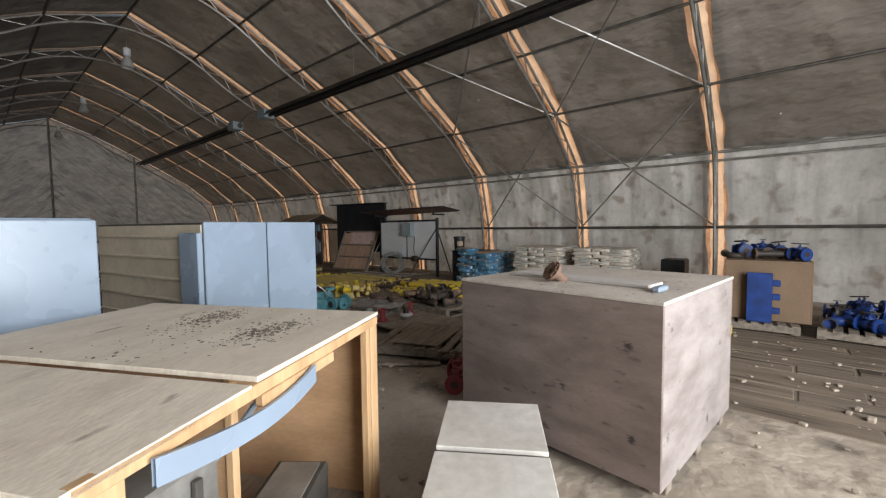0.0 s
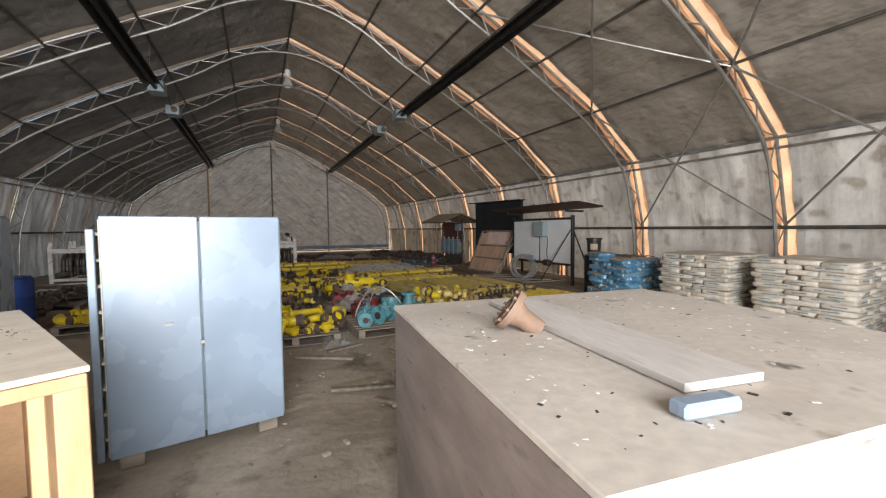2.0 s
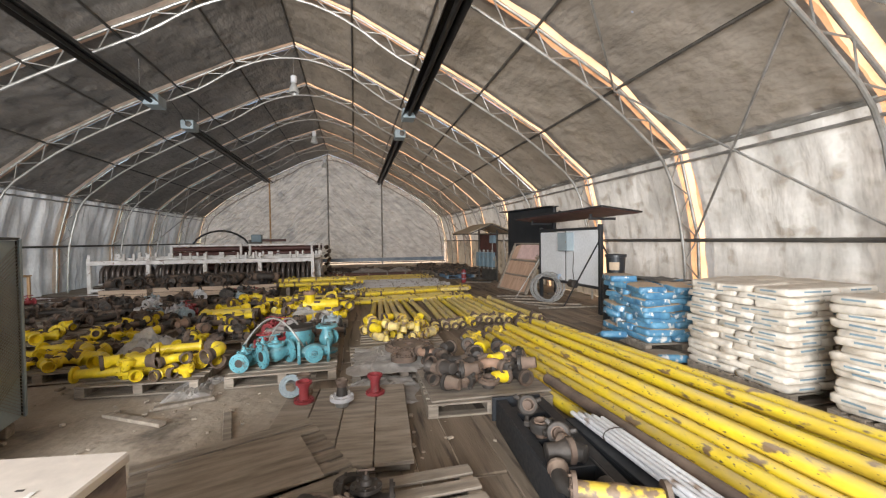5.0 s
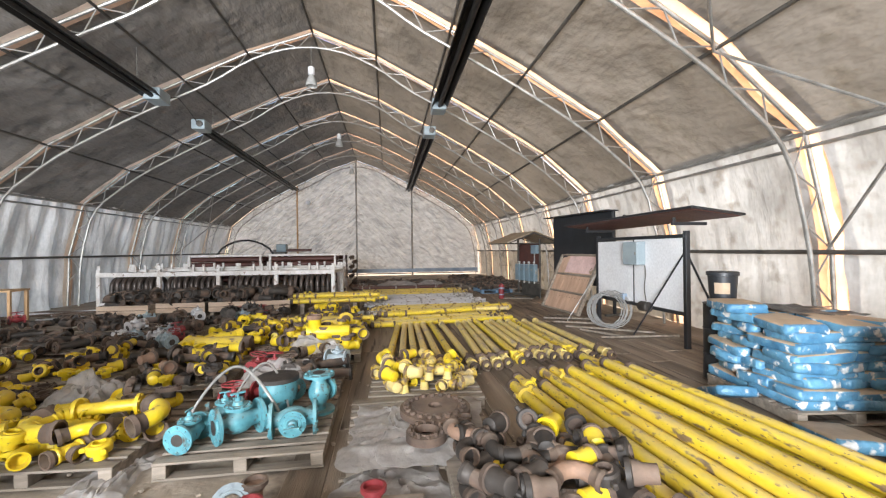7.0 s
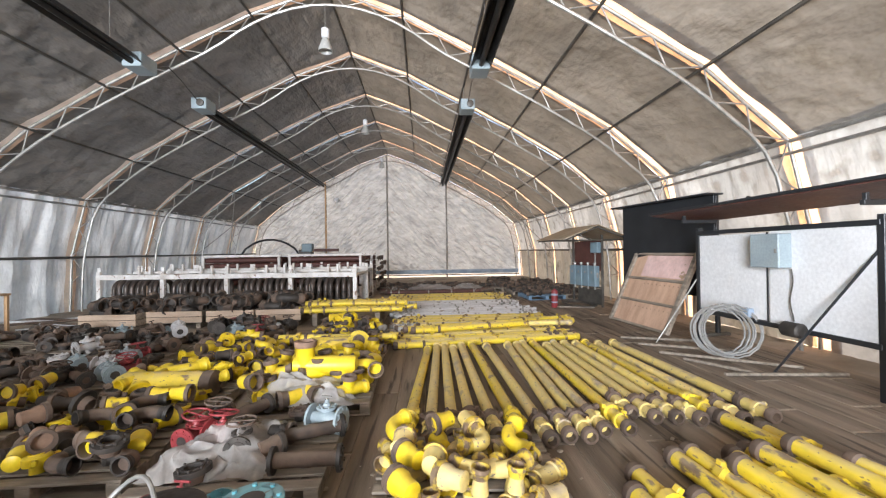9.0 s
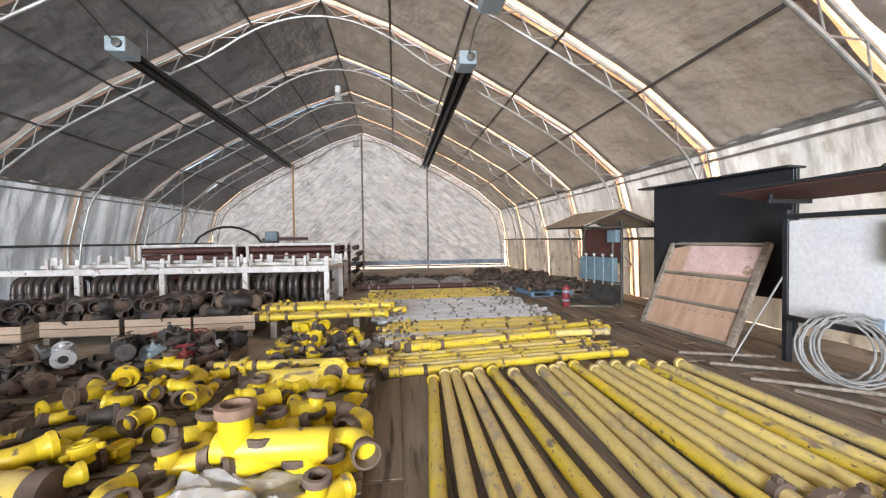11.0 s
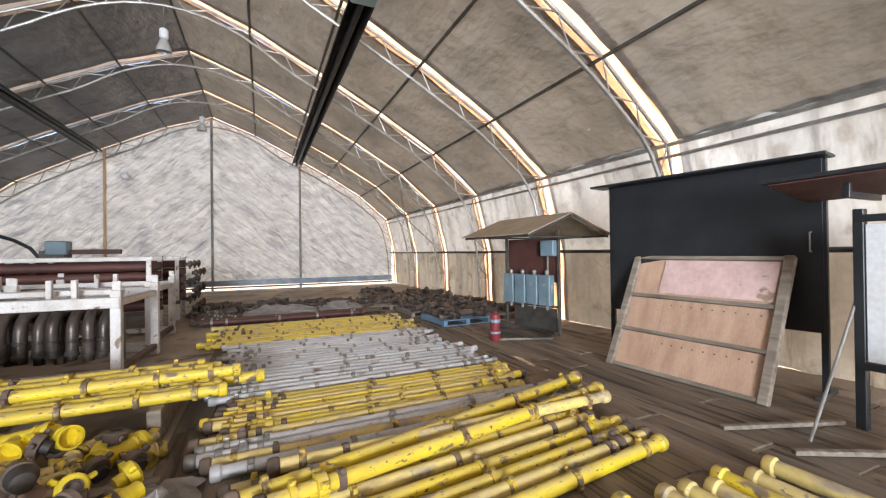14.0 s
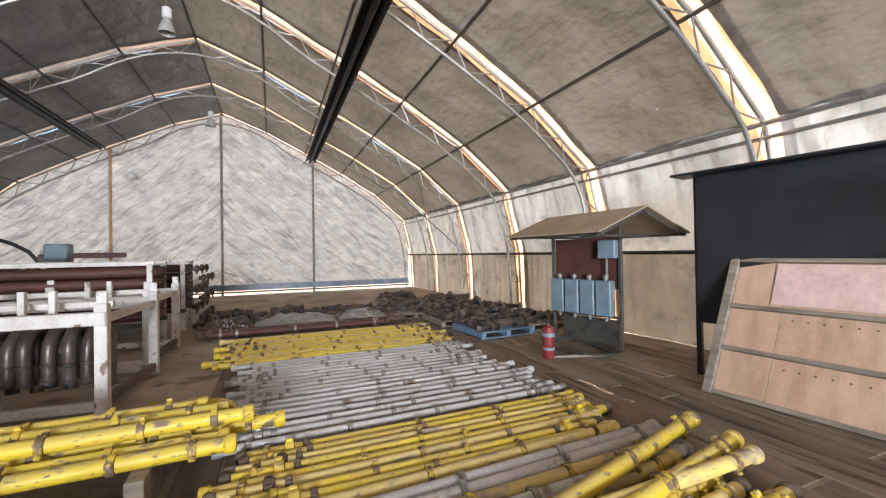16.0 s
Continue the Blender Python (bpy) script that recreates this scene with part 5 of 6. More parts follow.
PRINT_MESHES = []
for a, b in ((-0.13, 0.05), (0.07, 0.15)):
    for side in (-1, 1):
        PRINT_MESHES.append(mesh_of(Solid().box(((a + b) / 2, side * 0.192, 0.008), (b - a, 0.006, 0.016)), BLUEGREY, 0))
for side in (-1, 1):
    PRINT_MESHES.append(mesh_of(Solid().box((side * 0.297, 0, 0.008), (0.006, 0.16, 0.015)), BLUEGREY, 0))
WB = [bag_mesh(0.58, 0.385, 0.078, s, WHITE_BAG) for s in (1, 4, 9)]
BB = [bag_mesh(0.58, 0.38, 0.108, s, BLUE_BAG, TAN_BAG) for s in (2, 5, 11)]
bag_stack("white_bag", 8.44, 3.82, 9.58, 4.98, 14, 0.067, WB, "white printed paper bag stacked on a pallet", "bag", "stacked white bags", 31)
bag_stack("white_bag", 8.48, 2.42, 9.62, 3.56, 14, 0.067, WB, "white printed paper bag stacked on a pallet", "bag", "stacked white bags", 32, 3)
bag_stack("blue_bag", 8.50, 5.62, 9.60, 6.72, 9, 0.084, BB, "blue plastic bag with a dusty tan top", "bag", "stacked blue bags", 33, -6, False)
for k, (x, y, z, rx) in enumerate(((8.36, 6.35, 0.10, 20), (8.62, 6.5, 0.965, 0), (8.45, 5.35, 0.075, 8))):
    ob = new("blue_bag", BB[k])
    ob.matrix_basis = pose(x, y, z, 0, rx, 70)
    tagged(ob, "blue plastic bag with a dusty tan top", "bag", "stacked blue bags")
tagged(part("dark_tarp", Solid().grid(lambda u, v: (8.85 + 0.75 * u, 5.95 + 0.7 * v, 0.925 + 0.03 * noise.noise((u * 5, v * 5, 3)) + 0.05 * (1 - u) * v), 20, 20), BLACK_SHEET, smooth=60), "crumpled dark sheet over blue bags", "sheet")
keg = thing("black_drum", pose(8.90, 6.97, 0.01), "black steel drum standing behind blue bags", "drum")
part("body", Solid().turned([(0.20, 0), (0.21, 0.01), (0.205, 0.30), (0.215, 0.31), (0.205, 0.32), (0.205, 0.60), (0.215, 0.61), (0.205, 0.62), (0.205, 0.90), (0.215, 0.91), (0.19, 0.915), (0.0005, 0.91)], 24), BLACK_SHEET, keg)
pail = thing("black_pail", pose(8.90, 6.97, 0.926), "black plastic pail with a tan label", "pail")
part("body", Solid().turned([(0.135, 0), (0.155, 0.33), (0.172, 0.335), (0.172, 0.37), (0.16, 0.38), (0.0005, 0.385)], 24), BLACK_SHEET, pail)
so = Solid()
for k in range(6):
    a0, a1 = radians(196 + 10 * k), radians(206 + 10 * k)
    so.add([(0.152 * math.cos(a0), 0.152 * math.sin(a0), 0.12), (0.152 * math.cos(a1), 0.152 * math.sin(a1), 0.12), (0.157 * math.cos(a1), 0.157 * math.sin(a1), 0.25), (0.157 * math.cos(a0), 0.157 * math.sin(a0), 0.25)], [(0, 1, 2, 3)])
part("label", so, TAN_BAG, pail, "tan paper label")

# blue valves and a brown box by the east wall
pallet(7.95, 0.45, 4)
pallet(7.95, -0.95, -4)
bx = thing("cardboard_box", pose(8.15, 0.25, DECK, 0, 0, 3), "brown cardboard crate filled with blue parts", "box")
for x, y, sx, sy in ((0, -0.50, 1.1, 0.02), (0, 0.50, 1.1, 0.02), (-0.54, 0, 0.02, 0.98), (0.54, 0, 0.02, 0.98)):
    part("side", Solid().box((x, y, 0.44), (sx, sy, 0.86), 0.003), CARDBOARD, bx)
part("lid", Solid().box((0, 0, 0.88), (1.12, 1.02, 0.02), 0.003), CARDBOARD, bx)
heap(7.7, -0.2, 8.6, 0.7, DECK + 0.89, [("valve", "blue"), ("elbow", "dark"), ("wheel_valve", "blue"), ("spool", "dark")], 10, 41, 1)
plate = thing("blue_bracket", pose(7.50, 0.30, DECK, 0, 0, 92), "blue painted steel plate with cut notches", "bracket")
part("plate", Solid().box((0, 0, 0.36), (0.30, 0.05, 0.72), 0.006), BLUE, plate)
for k in range(3):
    part("hook", Solid().box((-0.19, 0, 0.58 - 0.2 * k), (0.10, 0.05, 0.09), 0.02), BLUE, plate)
heap(7.5, -1.45, 8.4, -0.5, DECK, [("big_valve", "blue"), ("valve", "blue"), ("wheel_valve", "blue"), ("big_elbow", "blue")], 22, 42, 2)
tagged(part("black_bin", Solid().box((9.9, 1.85, 0.42), (0.5, 0.45, 0.84), 0.02), BLACK_SHEET), "black plastic bin against the wall", "bin")
pallet(9.6, 0.9, 5)
heap(9.2, 0.5, 10.0, 1.3, DECK, [("big_valve", "blue"), ("valve", "dark")], 8, 43, 1)

# ---- between the crate and the long pipes ----
pallet(4.78, 2.82, 4)
heap(4.26, 2.45, 4.75, 3.3, DECK, [("mouth", "dark"), ("ring", "rust"), ("elbow", "rust"), ("spool", "rust"), ("ring", "dark"), ("valve", "dark")], 7, 51, 1)
fitting("valve", "pale", pose(4.66, 2.72, DECK + 0.112, 0, 0, 15))
for k in range(5):
    tagged(part("rubber_hose", Solid().tube([(4.38 + 0.03 * k + (0.17 - 0.012 * k) * math.cos(t * math.pi / 10), 2.62 + 0.12 * (k % 3) + 0.15 * math.sin(t * math.pi / 10), DECK + 0.13 + 0.022 * k + 0.02 * math.sin(t + k)) for t in range(20)], 0.013, 7, True), HEATER if k % 2 else RUST), "dark rubber hose coiled over fittings on a pallet", "hose", "coiled hoses")
deck = thing("plank_platform", pose(4.50, 4.36, 0.01, 0, 0, -4), "low platform of dusty grey planks", "platform")
for k in range(4):
    part("plank", Solid().box((-0.41 + 0.275 * k, 0, 0.10), (0.265, 1.45, 0.03), 0.004), PALLET, deck)
for y in (-0.6, 0, 0.6):
    part("bearer", Solid().box((0, y, 0.042), (1.05, 0.09, 0.084), 0.004), PALLET, deck)
fitting("pup", "red", pose(4.80, 4.84, 0.127))
fitting("pup", "red", pose(4.16, 4.80, 0.127))
fitting("pup", "tan", pose(4.13, 5.00, 0.127, 0, 0, 30))
fitting("ring", "grey", pose(4.50, 4.62, 0.20))
fitting("ring", "pale", pose(4.03, 4.92, 0.235, 62, 0, 20))
fitting("stub", "dark", pose(4.50, 4.62, 0.222))
pallet(5.84, 4.95, -3)
tagged(part("deck_sheet", Solid().box((5.84, 4.95, DECK + 0.012), (1.14, 1.06, 0.018), 0.003), PALLET), "grey board laid over a pallet", "board")
heap(5.34, 4.52, 6.34, 5.44, DECK + 0.022, [("elbow", "rust"), ("tee", "rust"), ("ring", "rust"), ("elbow", "dark"), ("mouth", "dark"), ("ring", "grey"), ("elbow", "dark"), ("mouth", "yellow"), ("mouth", "rust"), ("mouth", "dark"), ("mouth", "capped"), ("elbow", "tan"), ("union", "dark")], 46, 52, 2)
pallet(5.14, 6.06, 2)
film_sheet(5.14, 5.9, DECK, 1.1, 1.2, 0.06, 61, "dusty plastic sheeting over a pallet")
film_sheet(4.9, 5.2, 0.02, 0.7, 0.8, 0.07, 62, "crumpled dusty plastic sheeting on the floor")
tagged(part("blind_flange", ring_flange(Solid(), 0.30, 0.05, (5.28, 6.02, DECK + 0.10), "z", 20, 0.06, 32), RUST), "large dusty blind flange lying flat", "flange")
tagged(part("slip_flange", ring_flange(Solid(), 0.15, 0.06, (5.16, 5.55, DECK + 0.10), "z", 12, 0.09, 24), RUST), "rusty bolted flange on plastic sheeting", "flange")
fitting("stub", "dark", pose(5.46, 5.60, DECK + 0.06))
pallet(5.28, 7.12, -2)
heap(4.80, 6.66, 5.78, 7.6, DECK, [("elbow", "cream"), ("stub", "cream"), ("tee", "cream"), ("mouth", "cream"), ("elbow", "yellow"), ("mouth", "capped")], 34, 53, 2)

tray = thing("steel_skid", pose(5.88, 2.98, 0.01, 0, 0, -4), "black steel channel skid with brackets", "skid")
for x in (-0.19, 0.13):
    part("channel_web", Solid().box((x, 0, 0.12), (0.018, 2.3, 0.22), 0.003), BLACK_SHEET, tray)
    for z in (0.222, 0.02):
        part("channel_flange", Solid().box((x + 0.044, 0, z), (0.07, 2.3, 0.014), 0.002), BLACK_SHEET, tray)
for k in range(6):
    part("bracket", Solid().box((0, -0.95 + 0.38 * k, 0.15), (0.31, 0.14, 0.10), 0.004, pose(-0.02, 0, 0.02 * (k % 2))), BLACK_SHEET, tray)
part("end_plate", Solid().box((-0.02, 1.16, 0.15), (0.42, 0.02, 0.20), 0.003), BLACK_SHEET, tray)
fitting("spool", "worn", pose(5.86, 2.66, 0.34, 0, 0, -24))
heap(5.76, 2.0, 5.96, 3.9, 0.20, [("union", "dark"), ("mouth", "dark"), ("elbow", "dark")], 12, 54, 1)
for k, (x, y, rz) in enumerate(((5.26, 2.62, 20), (5.28, 2.40, 12), (5.22, 2.84, 28))):
    tagged(part("timber_offcut", Solid().box((0, 0, 0.045), (0.26, 0.10, 0.07), 0.006), LUMBER, m=pose(x, y, 0.03, 0, 0, rz)), "short pine timber offcut", "timber", "timber offcuts")
tagged(part("timber_batten", Solid().box((0, 0, 0.02), (0.07, 0.85, 0.035), 0.004), LUMBER, m=pose(5.42, 2.56, 0.02, 0, 0, 30)), "pine batten among offcuts", "timber")
for k in range(8):
    x, z = 6.22 + 0.038 * (k % 4), 0.262 + 0.034 * (k // 4)
    tagged(part("steel_conduit", Solid().rod((x, 3.72 - 0.03 * k, z), (x + 0.05, 1.55 + 0.02 * k, z), 0.017, n=10), GREY_PIPE), "thin grey galvanised conduit in a tied bundle", "conduit", "conduit bundle")
for y in (3.3, 2.5):
    tagged(part("tie_wire", Solid().tube([(6.29 + 0.09 * math.cos(t * math.pi / 6), y, 0.28 + 0.05 * math.sin(t * math.pi / 6)) for t in range(12)], 0.004, 5, True), DARK_IRON), "dark wire tie round conduits", "wire")
rest = thing("steel_channel", pose(6.28, 2.7, 0.011), "black steel channel under the conduits", "channel")
part("web", Solid().box((0, 0, 0.212), (0.26, 2.0, 0.02), 0.004), BLACK_SHEET, rest)
for x in (-0.122, 0.122):
    part("flange", Solid().box((x, 0, 0.10), (0.016, 2.0, 0.20), 0.003), BLACK_SHEET, rest)
tagged(part("grey_pipe", Solid().rod((6.47, 4.62, 0.20), (6.58, 2.2, 0.20), 0.05, n=16), RUST), "dusty brown pipe lying on yellow pipes", "pipe")

# loose things between crate and pallets
fitting("wheel_valve", "red", pose(3.02, 2.42, 0.10, 20, 0, 30))
fitting("valve", "red", pose(3.30, 2.55, 0.10, 0, 0, 100))
fitting("ring", "rust", pose(3.55, 3.0, 0.09))
pallet(3.95, 3.62, 24)
tagged(part("plywood_offcut", Solid().box((0, 0, 0.01), (0.9, 0.62, 0.016), 0.002), PALLET, m=pose(3.9, 3.6, DECK + 0.012, 0, 0, 20)), "grey plywood offcut on a pallet", "board")
for k, (x, y, ln, rz) in enumerate(((3.2, 3.3, 0.8, 40), (2.9, 3.9, 0.6, 75), (3.6, 4.5, 0.9, 15), (2.7, 5.0, 0.7, 60), (3.0, 5.3, 0.5, 110))):
    tagged(part("scrap_timber", Solid().box((0, 0, 0.02), (0.07, ln, 0.032), 0.004), PALLET, m=pose(x, y, 0.012, 0, 0, rz)), "scrap timber lying on dusty floor", "timber", "scrap timber")

keg = thing("blue_drum", pose(-1.30, 8.04, 0.01), "blue plastic drum standing on the floor", "drum")
part("body", Solid().turned([(0.26, 0), (0.285, 0.03), (0.285, 0.28), (0.295, 0.30), (0.285, 0.32), (0.285, 0.58), (0.295, 0.60), (0.285, 0.62), (0.28, 0.86), (0.25, 0.89), (0.0005, 0.885)], 26), BLUE, keg)
part("bung", Solid().turned([(0.035, 0.885), (0.035, 0.905), (0.0005, 0.905)], 10, Matrix.Translation((0.15, 0, 0))), DARK_IRON, keg)

# ---- east wall: board, panels, shelter ----
sheet = thing("steel_screen", pose(9.89, 12.585, 0, 0, 0, 10.5), "large black steel sheet screen with a capped top", "screen")
part("sheet", Solid().box((0, 0, 1.56), (0.03, 2.38, 1.80), 0.004), BLACK_SHEET, sheet)
part("cap", Solid().box((-0.06, 0.06, 2.475), (0.34, 2.66, 0.03), 0.006), BLACK_SHEET, sheet)
for y in (-1.19, 1.19):
    part("post", Solid().box((0.03, y, 1.23), (0.06, 0.06, 2.46), 0.004), BLACK_SHEET, sheet)
part("handle", Solid().tube([(-0.02, -1.10, 1.5), (-0.07, -1.10, 1.5), (-0.07, -1.10, 1.7), (-0.02, -1.10, 1.7)], 0.008, 6), STEEL, sheet)
part("foot", Solid().box((0.02, -1.19, 0.03), (0.5, 0.08, 0.06), 0.006), DARK_STEEL, sheet)

# leaning framed plywood panel
lean_len, wide = 1.58, 1.84
pan = thing("framed_panel", pose(9.20, 12.42, 0.015, 0, 0, -84.5) @ pose(0, 0, 0, -25, 0, 0), "framed plywood panel leaning, with a pink sheet", "panel")
for x in (-wide / 2 + 0.05, wide / 2 - 0.05):
    part("stile", Solid().box((x, 0, lean_len / 2), (0.09, 0.08, lean_len), 0.006), PALLET, pan)
for z in (0.03, 0.52, 1.0, lean_len - 0.03):
    part("rail", Solid().box((0, 0, z), (wide - 0.19, 0.06, 0.045), 0.004), PALLET, pan)
for z0, z1 in ((0.055, 0.495), (0.545, 0.975), (1.025, 1.525)):
    for x0, x1 in ((-wide / 2 + 0.1, -0.36), (-0.355, wide / 2 - 0.1)):
        part("plywood_sheet", Solid().box(((x0 + x1) / 2, 0.012, (z0 + z1) / 2), (x1 - x0, 0.012, z1 - z0), 0.001), PLY_PANEL, pan)
part("pink_sheet", Solid().box((0.17, -0.002, 1.285), (1.26, 0.010, 0.46), 0.002), PINK, pan, "faded pink foam sheet")
BOLT = mesh_of(Solid().turned([(0.009, 0), (0.009, 0.004), (0.0005, 0.004)], 8), RUST)
for z in (0.40, 0.90):
    for k in range(9):
        part("bolt", BOLT, None, pan, m=Matrix.Translation((-0.25 + 0.12 * k, 0.004, z)) @ pose(0, 0, 0, 90, 0, 0))

tank = thing("white_panel_board", pose(9.49, 9.63, 0, 0, 0, 1.5), "white panel board in a black frame under a canopy", "equipment board")
part("panel", Solid().box((0, 0.62, 1.16), (0.05, 1.22, 1.14), 0.006), BOARD_WHITE, tank)
part("panel", Solid().box((0, -0.64, 1.16), (0.05, 1.22, 1.18), 0.006), BOARD_WHITE, tank)
for z in (0.55, 1.78):
    part("frame_rail", Solid().box((-0.005, 0, z), (0.07, 2.58, 0.06), 0.005), BLACK_SHEET, tank)
for y in (-1.29, 1.27):
    part("frame_post", Solid().box((0.005, y, 0.93), (0.08, 0.07, 1.86), 0.005), BLACK_SHEET, tank)
part("centre_bar", Solid().box((-0.03, -0.01, 1.16), (0.012, 0.022, 1.16), 0.002), BLACK_SHEET, tank)
cbox = part("control_box", Solid().box((-0.12, -0.15, 1.50), (0.18, 0.42, 0.42), 0.012), GREYBOX, tank, "grey enamelled control box")
part("latch", Solid().box((-0.215, -0.32, 1.5), (0.012, 0.03, 0.05), 0.003), STEEL, cbox)
part("socket_box", Solid().box((-0.06, 0.28, 0.66), (0.08, 0.14, 0.12), 0.01), WHITE_ENAMEL, tank)
part("motor", Solid().turned([(0.07, -0.12), (0.09, -0.1), (0.09, 0.1), (0.05, 0.13)], 14, Matrix.Translation((-0.10, -0.42, 0.56)), "y"), DARK_IRON, tank)
part("cable", Solid().tube([(-0.05 - 0.01 * math.sin(k), -0.36 - 0.03 * math.sin(k * 0.9), 1.28 - 0.07 * k) for k in range(10)], 0.008, 6), DARK_STEEL, tank)
part("brace", Solid().rod((0.02, -1.28, 1.5), (0.95, -1.10, 0.02), 0.018, n=8), BLACK_SHEET, tank)
part("brace", Solid().rod((-0.02, -1.26, 1.5), (-0.30, -0.35, 0.02), 0.014, n=8), BLACK_SHEET, tank)
roof = part("canopy", Solid().box((0, 0, 0), (0.98, 3.5, 0.035), 0.004), BLACK_SHEET, tank, m=pose(0.05, 0.02, 2.10, -1.2, 6, 4.4))
part("soffit", Solid().box((0, 0, -0.025), (0.90, 3.4, 0.014), 0.002), REDBOARD, roof, "brown plywood underside")
for y in (-1.35, 1.25):
    part("canopy_arm", Solid().box((0, y, 1.965), (0.6, 0.05, 0.05), 0.004), BLACK_SHEET, tank)
    part("canopy_post", Solid().box((-0.26, y, 2.015), (0.04, 0.04, 0.09), 0.003), BLACK_SHEET, tank)
part("lifting_eye", Solid().tube([(0.04 * math.cos(t * math.pi / 6), 0.3, 2.19 + 0.05 * math.sin(t * math.pi / 6)) for t in range(12)], 0.012, 6, True), BLACK_SHEET, tank)

coil = thing("hose_coil", pose(9.10, 10.05, 0.40, 76, 0, -32), "coil of grey hose leaning on a frame", "hose")
q = random.Random(3)
for k in range(9):
    rr, oz = 0.35 + q.uniform(-0.05, 0.02), -0.06 + 0.016 * k
    part("loop", Solid().tube([(rr * math.cos(t * math.pi / 16) + 0.02 * k, rr * math.sin(t * math.pi / 16) + 0.01 * math.sin(3 * t), oz + 0.015 * math.sin(t * 0.4 + k)) for t in range(32)], 0.012, 7, True), HOSE, coil)

shed = thing("switch_shelter", pose(9.56, 15.6, 0, 0, 0, 14.5), "steel switchboard shelter under a tan gabled roof", "shelter")
for y in (-0.62, 0.62):
    part("post", Solid().box((0, y, 1.0), (0.05, 0.05, 2.0), 0.004), DARK_STEEL, shed)
part("backboard", Solid().box((0.03, 0, 1.36), (0.02, 1.18, 0.80), 0.003), REDBOARD, shed, "dark red-brown backboard")
part("rail", Solid().box((0, 0, 0.52), (0.04, 1.2, 0.04), 0.004), DARK_STEEL, shed)
part("lower_plate", Solid().box((0.03, -0.05, 0.27), (0.02, 1.0, 0.42), 0.003), DARK_STEEL, shed)
for k in range(4):
    y = 0.44 - 0.285 * k
    sw = part("switch_box", Solid().box((-0.10, y, 0.82), (0.15, 0.25, 0.55), 0.012), BLUEGREY, shed)
    part("badge", Solid().box((-0.179, y, 0.92), (0.006, 0.05, 0.06), 0.001), STEEL, sw)
    part("lever", Solid().box((-0.10, y - 0.135, 0.85), (0.05, 0.02, 0.14), 0.004), STEEL, sw)
    part("conduit", Solid().rod((-0.08, y, 1.08), (-0.08, y, 1.18), 0.03, n=10).turned([(0.045, 1.13), (0.045, 1.16), (0.03, 1.165)], 10, Matrix.Translation((-0.08, y, 0))), STEEL, shed)
    part("gland", Solid().rod((-0.08, y, 0.46), (-0.08, y, 0.55), 0.025, n=10), STEEL, shed)
part("junction_box", Solid().box((-0.08, -0.46, 1.58), (0.12, 0.28, 0.28), 0.01), BLUEGREY, shed)
part("riser", Solid().rod((-0.08, -0.44, 1.1), (-0.08, -0.44, 1.45), 0.018, n=8), STEEL, shed)
roof = thing("shelter_roof", pose(9.16, 15.0, 0, 0, 0, 4), "tan sheet gable roof over the switchboard", "roof")
for s in (-1, 1):
    part("slope", Solid().box((s * 0.44, 0, 1.955), (0.94, 1.86, 0.018), 0.003), TAN_ROOF, roof, m=Matrix.Translation((s * 0.44, 0, 1.955)) @ pose(0, 0, 0, 0, s * 21, 0) @ Matrix.Translation((-s * 0.44, 0, -1.955)))
for s in (-1, 1):
    for y in (-0.86, 0.86):
        part("rafter", Solid().rod((0, y, 2.07), (s * 0.84, y, 1.755), 0.018, n=6), DARK_STEEL, roof)
    part("eave_rail", Solid().rod((s * 0.80, -0.9, 1.765), (s * 0.80, 0.9, 1.765), 0.018, n=6), DARK_STEEL, roof)
part("ridge_rail", Solid().rod((0, -0.9, 2.08), (0, 0.9, 2.08), 0.018, n=6), DARK_STEEL, roof)
part("tie", Solid().rod((-0.8, 0.55, 1.77), (0.8, 0.55, 1.77), 0.016, n=6).rod((-0.8, -0.35, 1.77), (0.8, -0.35, 1.77), 0.016, n=6), DARK_STEEL, roof)
for k in range(4):
    rr = 0.42 + 0.05 * k
    tagged(part("power_cable", Solid().tube([(9.25 + rr * 0.7 * math.cos(t * math.pi / 10), 15.45 + rr * 1.3 * math.sin(t * math.pi / 10), 0.045 + 0.012 * k) for t in range(20)], 0.017, 6, True), DARK_STEEL), "dark power cable coiled on the floor", "cable", "floor cables")

ext = thing("fire_extinguisher", pose(8.50, 15.2, 0.01), "red fire extinguisher with white labels standing on the floor", "fire extinguisher")
part("cylinder", Solid().turned([(0.075, 0), (0.085, 0.015), (0.088, 0.40), (0.075, 0.45), (0.03, 0.475), (0.025, 0.50), (0.0005, 0.50)], 22), RED, ext)
part("valve_head", Solid().box((0, 0, 0.52), (0.05, 0.04, 0.06), 0.006).box((-0.03, 0, 0.56), (0.15, 0.022, 0.016), 0.004), DARK_IRON, ext)
part("hose", Solid().tube([(0.03, 0.02, 0.52), (0.08, 0.05, 0.50), (0.10, 0.06, 0.40), (0.098, 0.05, 0.2)], 0.012, 7), BLACK_SHEET, ext)
for z0, z1 in ((0.32, 0.37), (0.13, 0.165)):
    part("label", Solid().turned([(0.0895, z0), (0.0895, z1)], 22), WHITE_ENAMEL, ext, "white paper label")

